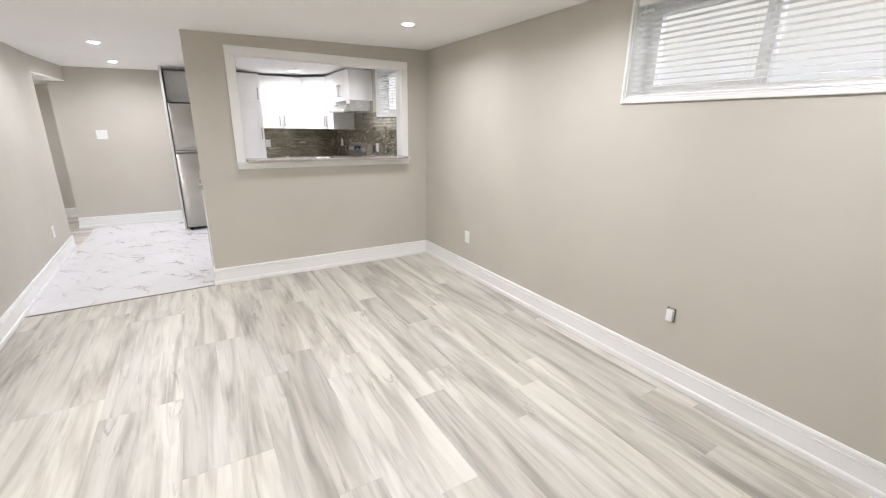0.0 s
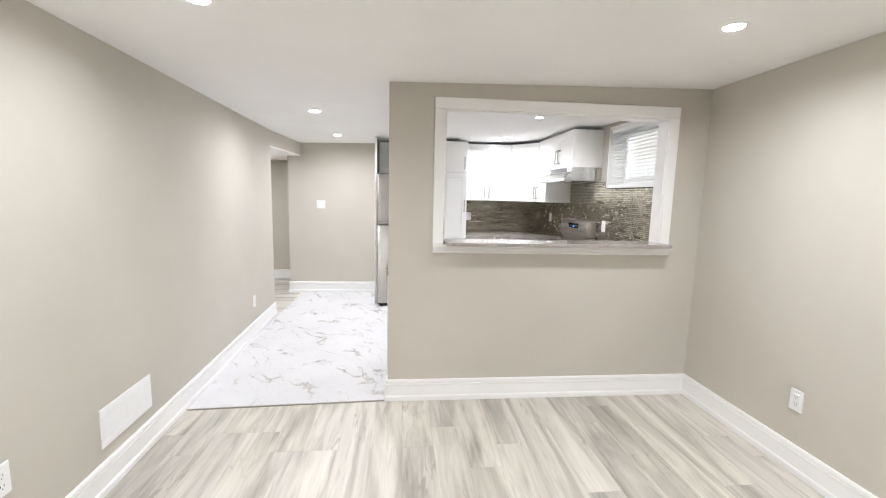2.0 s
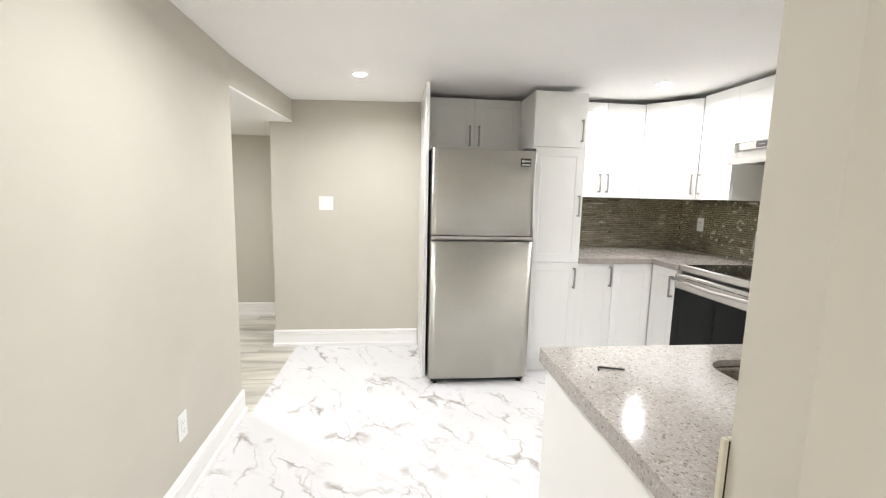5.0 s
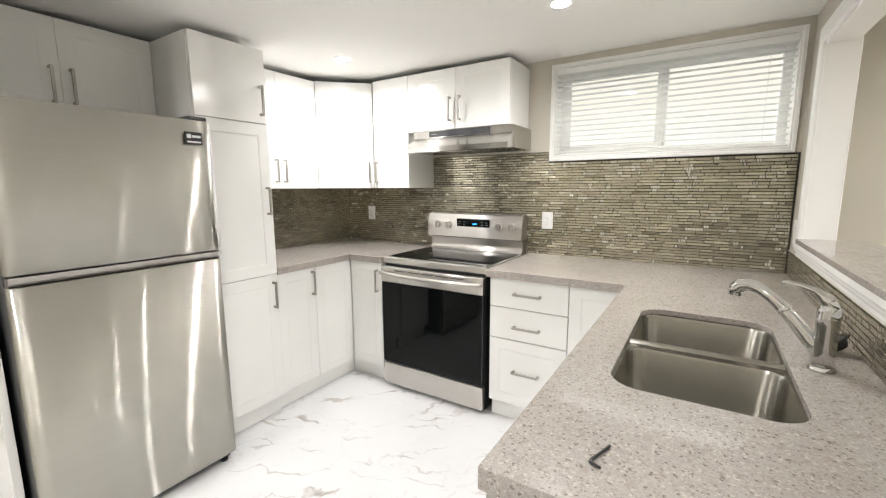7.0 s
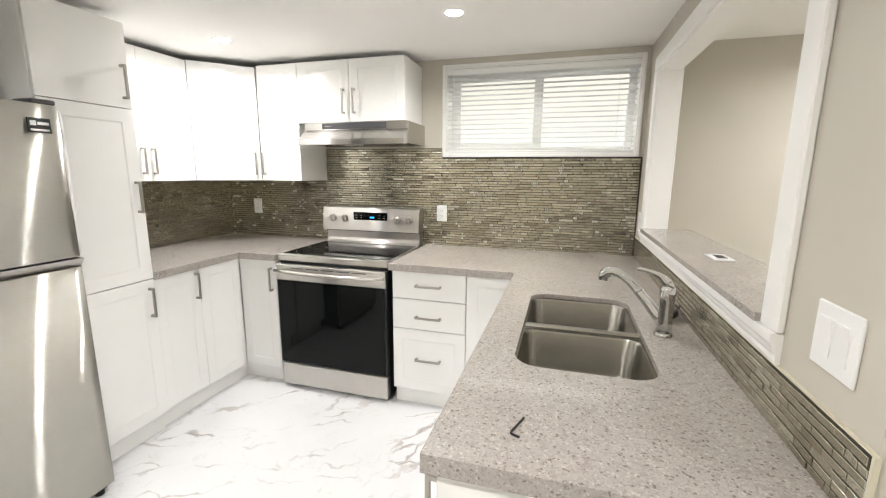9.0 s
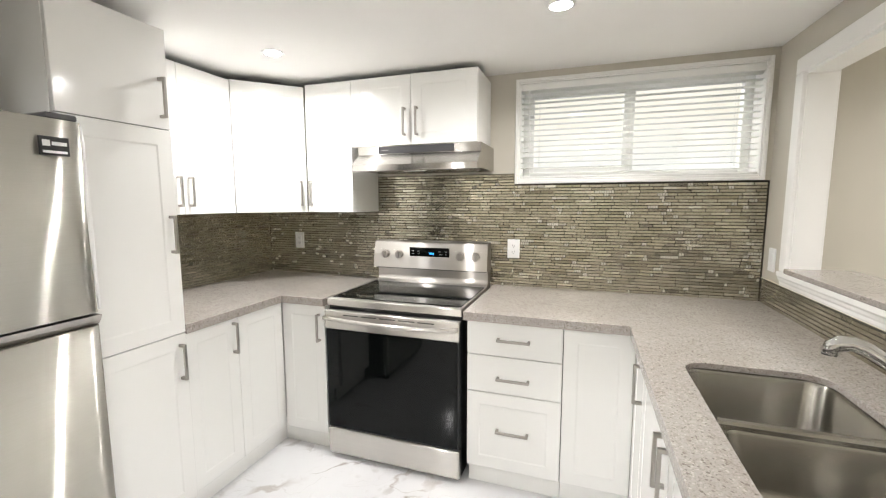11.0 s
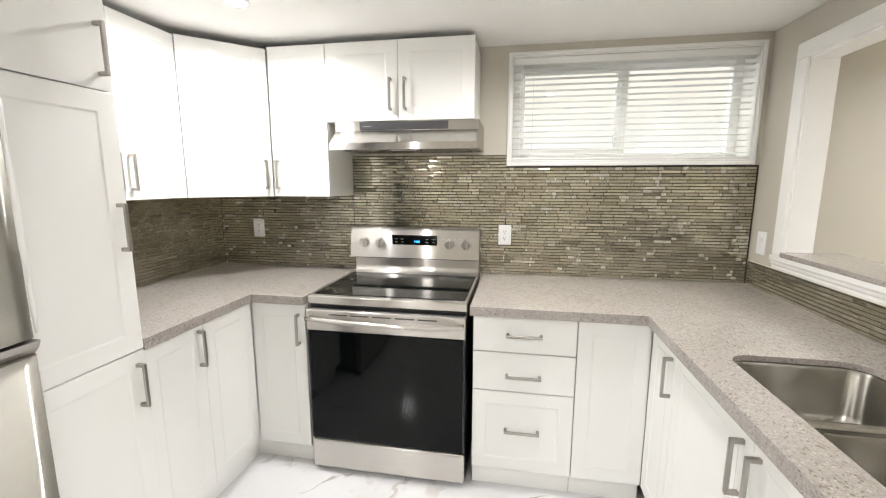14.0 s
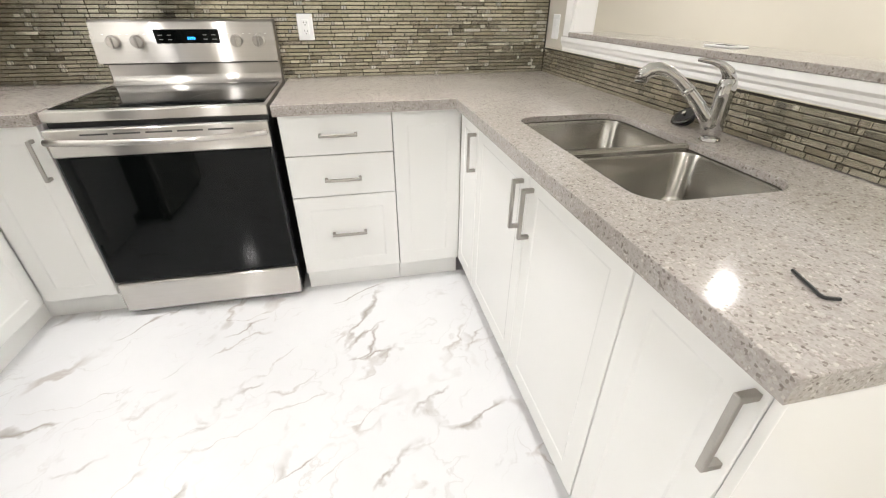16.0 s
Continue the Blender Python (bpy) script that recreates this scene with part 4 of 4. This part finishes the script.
# ---- range ----
RW = 0.768
t = thing("range", FACE_X(1.852, 6.452), "freestanding stainless steel electric range with black glass door", "stove")
part("body", boxed(0.004, RW - 0.004, 0.05, 0.67, 0.025, 0.885), DARK, t, "black enamel sides")
top_rim = part("cooktop_frame", boxed(0.0, RW, 0.03, 0.675, 0.868, 0.906, bevel=0.004, seg=2), STEEL_Y, t)
glass = part("cooktop", boxed(0.014, RW - 0.014, 0.07, 0.568, 0.9, 0.9095, bevel=0.002), BLACK_GLASS, t, "black ceramic glass cooktop")
RING, _, _ = material("burner_print", (0.055, 0.055, 0.058), 0.12)
for bx, by, br in ((0.20, 0.20, 0.10), (0.57, 0.20, 0.115), (0.20, 0.46, 0.08), (0.57, 0.46, 0.085)):
    part("burner", lathe(bmesh.new(), [(br, 0.9096), (br, 0.9099), (br - 0.004, 0.9099), (br - 0.004, 0.9096)], pose(bx, by, 0), 40, False), RING, glass)
door = part("oven_door", boxed(0.004, RW - 0.004, 0.004, 0.048, 0.186, 0.846, bevel=0.004), DARK, t)
part("door_panel", boxed(0.003, RW - 0.003, -0.001, 0.03, 0.748, 0.848, bevel=0.003), STEEL_Y, door, "brushed steel upper band")
part("door_glass", boxed(0.012, RW - 0.012, -0.001, 0.01, 0.194, 0.746, bevel=0.003), BLACK_GLASS, door, "large black oven window")
for k in range(5):
    x0 = 0.12 + k * 0.107
    part("vent_slot", boxed(x0, x0 + 0.09, -0.0025, 0.002, 0.826, 0.832), HOLE, door)
hp = [(0.012 + (RW - 0.024) * k / 14, -0.022 - 0.026 * math.sin(math.pi * k / 14) ** 0.7, 0.812 - 0.006 * math.sin(math.pi * k / 14)) for k in range(15)]
handle = part("handle", tube(bmesh.new(), hp, [0.011] * 15, 14), STEEL_Y, door, "bowed steel bar handle", smooth=True)
for x in (0.02, RW - 0.02):
    part("handle_post", boxed(x - 0.011, x + 0.011, -0.028, 0.004, 0.802, 0.822, bevel=0.003), STEEL_Y, handle)
part("drawer", boxed(0.004, RW - 0.004, 0.002, 0.045, 0.03, 0.178, bevel=0.006), STEEL_Y, t)
for x in (0.04, RW - 0.04):
    for y in (0.08, 0.56):
        part("foot", lathe(bmesh.new(), [(0.016, 0.0045), (0.016, 0.014), (0.008, 0.016), (0.008, 0.03)], pose(x, y, 0), 14), DARK, t)
# backguard: a plain lower step and the leaning control panel above it
bg = part("backguard", extruded(bmesh.new(), [(0.570, 0.9), (0.570, 0.9105), (0.580, 0.9125), (0.589, 0.917), (0.596, 0.924), (0.600, 0.934), (0.602, 0.946), (0.602, 0.995), (0.675, 0.995), (0.675, 0.9)], 0.02, RW - 0.002), STEEL_Y, t)
panel = part("control_panel", extruded(bmesh.new(), [(0.568, 1.003), (0.576, 1.09), (0.595, 1.168), (0.605, 1.176), (0.675, 1.176), (0.675, 1.003)], 0.0, RW), STEEL_Y, t)
part("panel_gap", boxed(0.01, RW - 0.004, 0.585, 0.67, 0.9955, 1.0025), DARK, t)


def on_panel(x, z, lift=0.0):
    """A pose on the sloping face of the control panel; local z points out of it."""
    y = 0.568 + (z - 1.003) * (0.008 / 0.087) if z < 1.09 else 0.576 + (z - 1.09) * (0.019 / 0.078)
    return Matrix.Translation((x, y - lift, z)) @ pose(0, 0, 0, 97, 0, 0)


disp = bmesh.new()
box(disp, -0.134, 0.134, -0.046, 0.046, -0.006, 0.003, bevel=0.002)
disp.transform(on_panel(0.392, 1.093))
dp = part("display", disp, BLACK_GLASS, panel, "black glass touch display")
dg = bmesh.new()
for k, w in enumerate((0.005, 0.006, 0.006, 0.006)):
    box(dg, 0.000 + k * 0.0085, k * 0.0085 + w, 0.004, 0.015, 0.0031, 0.0036)
dg.transform(on_panel(0.392, 1.093))
part("clock_digits", dg, DISPLAY, dp, "glowing blue clock digits")
for r in range(4):
    for k in range(7):
        if 2 <= k <= 4 and r > 1:
            continue
        x = -0.118 + k * 0.037
        z = -0.032 + r * 0.018
        kp = boxed(x, x + 0.016, z, z + 0.0022, 0.0031, 0.0034)
        kp.transform(on_panel(0.392, 1.093))
        part("key_print", kp, GREY_PRINT, dp)
for x in (0.087, 0.184, 0.599, 0.695):
    bm = lathe(bmesh.new(), [(0.029, 0.0), (0.029, 0.003), (0.026, 0.004), (0.0255, 0.020), (0.023, 0.023)], steps=28)
    box(bm, -0.0045, 0.0045, -0.024, 0.024, 0.021, 0.031, bevel=0.002)
    bm.transform(on_panel(x, 1.093))
    part("knob", bm, STEEL_Y, panel, "round steel control knob")
    for dx in (-0.034, 0.034):
        bm = boxed(dx - 0.004, dx + 0.004, 0.026, 0.028, 0.0, 0.0006)
        bm.transform(on_panel(x, 1.093))
        part("knob_mark", bm, GREY_PRINT, panel)

# ---- range hood ----
HW = 0.752
t = thing("range_hood", FACE_X(2.215, 6.428) @ pose(0, 0, 1.60), "slim stainless steel under-cabinet range hood", "range hood")
prof = [(0.324, 0.150), (0.0, 0.150), (0.0, 0.103), (-0.080, 0.038), (-0.080, 0.004), (-0.073, 0.0), (-0.058, 0.004), (0.0, 0.012), (0.324, 0.012)]
hood = part("canopy", extruded(bmesh.new(), prof, 0.0, HW), STEEL_X, t)
strip = part("control_strip", boxed(0.135, 0.60, -0.002, 0.01, 0.107, 0.147, bevel=0.001), CHARCOAL, t, "charcoal control strip")
part("print", boxed(0.155, 0.20, -0.0026, 0.0, 0.125, 0.128), GREY_PRINT, strip)
for x0 in (0.06, 0.39):
    f = part("filter", boxed(x0, x0 + 0.30, 0.02, 0.27, 0.007, 0.0125), STEEL_X, t, "grey mesh filter")
part("lamp_lens", boxed(0.31, 0.44, -0.06, -0.01, 0.001, 0.010, bevel=0.002), PLATE, t, "unlit lamp lens")


# ---- plates, outlets and vents; local z points off the wall ----
ON_E = lambda y, z: Matrix.Translation((EAST, y, z)) @ pose(0, 0, 0, 90, 0, -90)
ON_N = lambda x, z: Matrix.Translation((x, NORTH, z)) @ pose(0, 0, 0, 90, 0, 0)
ON_P = lambda x, z: Matrix.Translation((x, P1, z)) @ pose(0, 0, 0, 90, 0, 180)
ON_W = lambda y, z: WEST @ Matrix.Translation((0, y, z)) @ pose(0, 0, 0, 90, 0, 90)


def outlet(m, label):
    ob = thing("wall_outlet", m, label, "outlet", "white electrical outlets")
    part("plate", boxed(-0.037, 0.037, -0.058, 0.058, 0, 0.006, bevel=0.002), PLATE, ob)
    face = part("receptacle", boxed(-0.017, 0.017, -0.034, 0.034, 0.005, 0.008, bevel=0.001), PLATE, ob)
    for s in (-1, 1):
        bm = bmesh.new()
        box(bm, -0.0075, -0.0055, s * 0.019 - 0.003, s * 0.019 + 0.006, 0.0075, 0.0083)
        box(bm, 0.0055, 0.0075, s * 0.019 - 0.003, s * 0.019 + 0.006, 0.0075, 0.0083)
        box(bm, -0.002, 0.002, s * 0.019 - 0.011, s * 0.019 - 0.007, 0.0075, 0.0083)
        part("slots", bm, HOLE, face)
    return ob


def switch(m, gangs, label):
    ob = thing("light_switch", m, label, "switch", "white light switches")
    w = 0.035 + 0.023 * (gangs - 1)
    part("plate", boxed(-w - 0.002, w + 0.002, -0.058, 0.058, 0, 0.006, bevel=0.002), PLATE, ob)
    for k in range(gangs):
        x = (k - (gangs - 1) / 2) * 0.046
        bm = extruded(bmesh.new(), [(-0.033, 0.005), (-0.033, 0.0075), (0.0, 0.0085), (0.033, 0.0115), (0.033, 0.005)], x - 0.0165, x + 0.0165)
        part("rocker", bm, PLATE, ob)
    return ob


off = Matrix.Translation((0, 0, 0.009))
o1 = outlet(ON_E(3.293, 0.388), "white duplex outlet on the greige wall")
copy_thing(o1, ON_W(2.85, 0.415))
copy_thing(o1, ON_W(5.54, 0.35))
o2 = outlet(ON_E(5.544, 1.14) @ off, "white duplex outlet on the mosaic backsplash")
copy_thing(o2, ON_E(7.124, 1.150) @ off)
copy_thing(o2, ON_N(1.40, 1.13) @ off)
switch(ON_P(0.486, 1.155), 2, "white double rocker switch beside the pass-through")
switch(ON_P(2.437, 1.140), 1, "white single switch in the kitchen corner")
switch(ON_N(-0.70, 1.26), 2, "white double rocker switch on the back wall")

t = thing("uncovered_outlet", ON_E(1.212, 0.418), "white outlet without its cover plate, brown-grey box edges showing", "outlet")
part("box", boxed(-0.026, 0.026, -0.042, 0.042, 0.0, 0.0015), OLD_BOX, t, "brown-grey open wall box")
part("receptacle", boxed(-0.018, 0.018, -0.034, 0.034, 0.001, 0.022, bevel=0.002), PLATE, t)
part("strap", boxed(-0.009, 0.009, -0.046, 0.046, 0.0016, 0.004), NICKEL, t, "metal mounting strap")

t = thing("supply_air_vent", ON_W(3.54, 0.31), "white supply air vent with two banks of fine louvres", "vent")
bm = bmesh.new()
for args in ((-0.204, 0.204, 0.055, 0.095), (-0.204, 0.204, -0.095, -0.055), (-0.204, -0.155, -0.055, 0.055), (0.155, 0.204, -0.055, 0.055), (-0.016, 0.016, -0.055, 0.055)):
    box(bm, *args, 0, 0.008, bevel=0.0025)
part("frame", bm, PLATE, t)
part("backing", boxed(-0.156, 0.156, -0.056, 0.056, 0.0003, 0.0052), PLATE, t)
for k in range(11):
    y = -0.054 + k * 0.0099
    for x0, x1 in ((-0.155, -0.016), (0.016, 0.155)):
        part("slat", extruded(bmesh.new(), [(y, 0.0050), (y + 0.0055, 0.0070), (y + 0.0070, 0.0068), (y + 0.0078, 0.0050)], x0, x1), PLATE, t)
for s_ in (-1, 1):
    part("screw", lathe(bmesh.new(), [(0.004, 0.0078), (0.004, 0.0092), (0.002, 0.0098)], pose(s_ * 0.19, 0, 0), 10), PLATE, t)

t = thing("return_air_vent", ON_W(2.265, 0.335), "white louvred return air vent near the floor", "vent")
bm = bmesh.new()
VW, VH = 0.18, 0.15
for args in ((-VW, VW, VH - 0.022, VH), (-VW, VW, -VH, -VH + 0.022), (-VW, -VW + 0.022, -VH + 0.022, VH - 0.022), (VW - 0.022, VW, -VH + 0.022, VH - 0.022), (-0.005, 0.005, -VH + 0.022, VH - 0.022), (-0.084, -0.074, -VH + 0.022, VH - 0.022), (0.074, 0.084, -VH + 0.022, VH - 0.022)):
    box(bm, *args, 0, 0.009, bevel=0.002)
part("frame", bm, PLATE, t)
# near-black sheet on the wall supplies the shade between the slats
part("backing", boxed(-VW + 0.02, VW - 0.02, -VH + 0.02, VH - 0.02, 0.0003, 0.001), HOLE, t, "dark sheet in place of the shade behind the louvres")
slat = None
for k in range(24):
    y = -VH + 0.028 + k * 0.0106
    for x0, x1 in ((-VW + 0.022, -0.084), (-0.074, -0.005), (0.005, 0.074), (0.084, VW - 0.022)):
        bm = extruded(bmesh.new(), [(y, 0.002), (y + 0.0074, 0.0074), (y + 0.0082, 0.0070), (y + 0.0013, 0.0016)], x0, x1)
        part("slat", bm, PLATE, t)

# outlet plate let into the ledge
t = thing("ledge_outlet", pose(1.40, 4.14, 1.125), "white outlet plate lying flush in the quartz ledge", "outlet")
part("plate", boxed(-0.06, 0.06, -0.035, 0.035, 0, 0.005, bevel=0.002), PLATE, t)
part("receptacle", boxed(-0.03, 0.03, -0.016, 0.016, 0.0045, 0.0058), HOLE, t, "dark receptacle")

# ---- floor of planks ----
floor = thing("floor", pose(0, 0, 0), "whitewashed grey-beige wood plank floor", "floor", kind="structure")
sub = part("subfloor", boxed(-1.0, EAST, SOUTH, TILE_EDGE, -0.05, -0.0062), OLD_BOX, floor)
part("subfloor", boxed(-2.6, -0.95, 5.2, HALL_N, -0.05, -0.0062), OLD_BOX, floor)
PW = 0.181
PLANKS = {}


def plank_mesh(w, l):
    key = (round(w, 3), round(l, 3))
    if key not in PLANKS:
        g = 0.0002
        bm = bmesh.new()
        loops = [[bm.verts.new((x, y, z)) for x, y in ((g + i, g + i), (w - g - i, g + i), (w - g - i, l - g - i), (g + i, l - g - i))] for i, z in ((0, -0.006), (0, -0.0005), (0.0005, 0.0))]
        for a, b in zip(loops, loops[1:]):
            for i in range(4):
                bm.faces.new((a[i], a[(i + 1) % 4], b[(i + 1) % 4], b[i]))
        bm.faces.new(loops[-1])
        PLANKS[key] = link_bm("plank", bm, PLANK)
    return PLANKS[key]


rng = random.Random(11)
x = -0.99
while x < EAST - 0.005:
    w = min(PW, EAST - x)
    y = SOUTH - rng.choice((0.0, 0.2, 0.4, 0.6, 0.8, 1.0))
    while y < TILE_EDGE - 0.01:
        a, b = max(y, SOUTH), min(y + 1.22, TILE_EDGE)
        if b - a > 0.02:
            p = new("plank", plank_mesh(w, b - a))
            p.parent = floor
            p.location = (x, a, 0)
        y += 1.22
    x += PW
y = 5.3
while y < HALL_N - 0.005:
    w = min(PW, HALL_N - y)
    x = -0.95 + rng.choice((0.0, 0.3, 0.6, 0.9))
    while x > -2.6:
        a, b = max(x - 1.22, -2.6), min(x, -0.95)
        if b - a > 0.02:
            p = new("plank", plank_mesh(w, b - a))
            p.parent = floor
            p.matrix_basis = pose(b, y, 0, 0, 0, 90)
        x -= 1.22
    y += PW


# ---- mosaic backsplash ----
ROW, JOINT = 0.0172, 0.0030
LENGTHS = (0.011, 0.026, 0.045, 0.066, 0.088, 0.115)


def mosaic_rows(u0, u1, z0, z1, seed, lengths=LENGTHS):
    """Tiles (u, z, length, height) in staggered rows over a rectangle."""
    r = random.Random(seed)
    z = z0 + 0.001
    while z < z1 - 0.006:
        h = min(ROW - JOINT, z1 - z - 0.0005)
        u = u0 - r.random() * 0.06
        while u < u1 - 0.003:
            n = r.choices(range(6), (4, 1, 2, 4, 5, 5))[0]
            run = r.choice((1, 2, 2)) if n == 0 else 1
            for _ in range(run):
                a, b = max(u, u0 + 0.0005), min(u + lengths[n], u1 - 0.0005)
                if b - a > 0.004:
                    yield a, z, b - a, h
                u += lengths[n] + 0.0019
        z += ROW


def mosaic_field(name, parent, place, tiles, seed, mat=None):
    """All tiles of a surface as one mesh; place(u, z, d) gives the world point d off the wall."""
    r = random.Random(seed)
    verts, faces = [], []
    for u, z, l, h in tiles:
        base = len(verts)
        loose = 3.0 if r.random() < 0.14 else 0.5
        tu, tz, d0 = r.gauss(0, 0.014) * loose, r.gauss(0, 0.030) * loose, 0.0085 + r.uniform(-0.0006, 0.0006)
        for inset, deep in ((0.0, -0.004), (0.0, -0.001), (0.0009, 0.0)):
            for su, sz in ((0, 0), (1, 0), (1, 1), (0, 1)):
                uu = u + inset + su * (l - 2 * inset)
                zz = z + inset + sz * (h - 2 * inset)
                d = d0 + deep + (tu * (su - 0.5) * l + tz * (sz - 0.5) * h if deep > -0.004 else 0)
                verts.append(place(uu, zz, d))
        for k in (0, 4):
            for i in range(4):
                j = (i + 1) % 4
                faces.append((base + k + i, base + k + j, base + k + 4 + j, base + k + 4 + i))
        faces.append((base + 8, base + 9, base + 10, base + 11))
    me = bpy.data.meshes.new(name)
    me.from_pydata(verts, [], faces)
    me.materials.append(mat or MOSAIC_FIELD)
    bm = bmesh.new()
    bm.from_mesh(me)
    bmesh.ops.recalc_face_normals(bm, faces=bm.faces)
    bm.to_mesh(me)
    bm.free()
    ob = new(name, me)
    ob.parent = parent
    ob["kind"] = "stuff"
    return ob


TILE_MESH = {}


def tile_mesh(l, h):
    key = (round(l, 3), round(h, 4))
    if key not in TILE_MESH:
        bm = bmesh.new()
        loops = [[bm.verts.new((x, d, z)) for x, z in ((-l / 2 + i, i), (l / 2 - i, i), (l / 2 - i, h - i), (-l / 2 + i, h - i))] for i, d in ((0, 0.0045), (0, 0.0078), (0.0009, 0.0088))]
        for a, b in zip(loops, loops[1:]):
            for i in range(4):
                bm.faces.new((a[i], a[(i + 1) % 4], b[(i + 1) % 4], b[i]))
        bm.faces.new(loops[-1])
        TILE_MESH[key] = link_bm("mosaic_tile", bm, MOSAIC)
    return TILE_MESH[key]


def single_tiles(parent, tiles, place, seed):
    """Tiles as separate pieces; place(u, z, d, rx, rz) gives the pose of a tile's foot."""
    r = random.Random(seed)
    for u, z, l, h in tiles:
        p = new("mosaic_tile", tile_mesh(l, h))
        p.parent = parent
        p.matrix_basis = place(u + l / 2, z, r.uniform(-0.0006, 0.0006), r.gauss(0, 2.2), r.gauss(0, 1.0))


Z0 = ZC1 + 0.001
back_e = thing("backsplash_east", pose(EAST, 4.26, Z0), "glossy taupe glass mosaic backsplash behind the range", "backsplash", kind="structure")
bm = bmesh.new()
yo = 4.26
def slab_e(y0, y1, z0, z1):
    box(bm, -0.003, -0.0005, y0 - yo, y1 - yo, z0 - Z0, z1 - Z0)


slab_e(P1 + 0.003, W_KIT[1], Z0, W_KIT[2] - 0.001)
slab_e(W_KIT[1] + 0.001, 6.47, Z0, 1.597)
slab_e(6.471, NORTH - 0.001, Z0, UB - 0.001)
part("grout", bm, GROUT, back_e)
tiles = list(mosaic_rows(P1 + 0.012, W_KIT[1], Z0, W_KIT[2] - 0.002, 1)) + list(mosaic_rows(W_KIT[1] + 0.0005, 6.47, Z0, 1.597, 2)) + list(mosaic_rows(6.471, NORTH - 0.009, Z0, UB - 0.002, 3))
place_e = lambda u, z, d: (-d, u - yo, z - Z0)
strips = [q for q in tiles if q[2] > 0.0115]
near = [q for q in strips if 4.5 < q[0] < 5.5 and q[1] < 1.20][:300]
single_tiles(back_e, near, lambda u, z, d, rx, rz: pose(-d, u - yo, z - Z0, rx, 0, 90 + rz), 22)
mosaic_field("mosaic_tiles", back_e, place_e, [q for q in strips if q not in near], 5)
mosaic_field("mosaic_squares", back_e, place_e, [q for q in tiles if q[2] <= 0.0115], 6, MOSAIC_LIGHT)

back_n = thing("backsplash_north", pose(1.268, NORTH, Z0), "glossy taupe glass mosaic backsplash in the corner", "backsplash", kind="structure")
part("grout", boxed(0.0, EAST - 1.268 - 0.006, -0.005, -0.0005, 0, UB - Z0 - 0.001), GROUT, back_n)
mosaic_field("mosaic_tiles", back_n, lambda u, z, d: (u - 1.268, -d, z - Z0), list(mosaic_rows(1.269, EAST - 0.010, Z0, UB - 0.002, 7)), 8)

back_p = thing("backsplash_partition", pose(PEND, P1, Z0), "low glass mosaic strip behind the sink", "backsplash", kind="structure")
part("grout", boxed(0.0, EAST - PEND - 0.01, 0.0005, 0.005, 0, 1.033 - Z0), GROUT, back_p)
near, far = [], []
for u, z, l, h in mosaic_rows(PEND + 0.001, EAST - 0.012, Z0, 1.033, 9, (0.013, 0.026, 0.036, 0.050, 0.062, 0.076)):
    (near if u < 1.95 else far).append((u, z, l, h))
single_tiles(back_p, near[:300], lambda u, z, d, rx, rz: pose(u - PEND, d, z - Z0, rx, 0, rz), 21)
mosaic_field("mosaic_tiles", back_p, lambda u, z, d: (u - PEND, d, z - Z0), far + near[300:], 10)
part("edge_trim", boxed(-0.008, -0.001, 0.0008, 0.0092, 0, 1.0358 - Z0, bevel=0.001), CREAM, back_p, "cream cut edge closing the mosaic strip")
part("edge_trim", boxed(0.0, EAST - PEND - 0.01, 0.0008, 0.0088, 1.0332 - Z0, 1.0358 - Z0), CREAM, back_p, "thin cream grout edge above the mosaic strip")
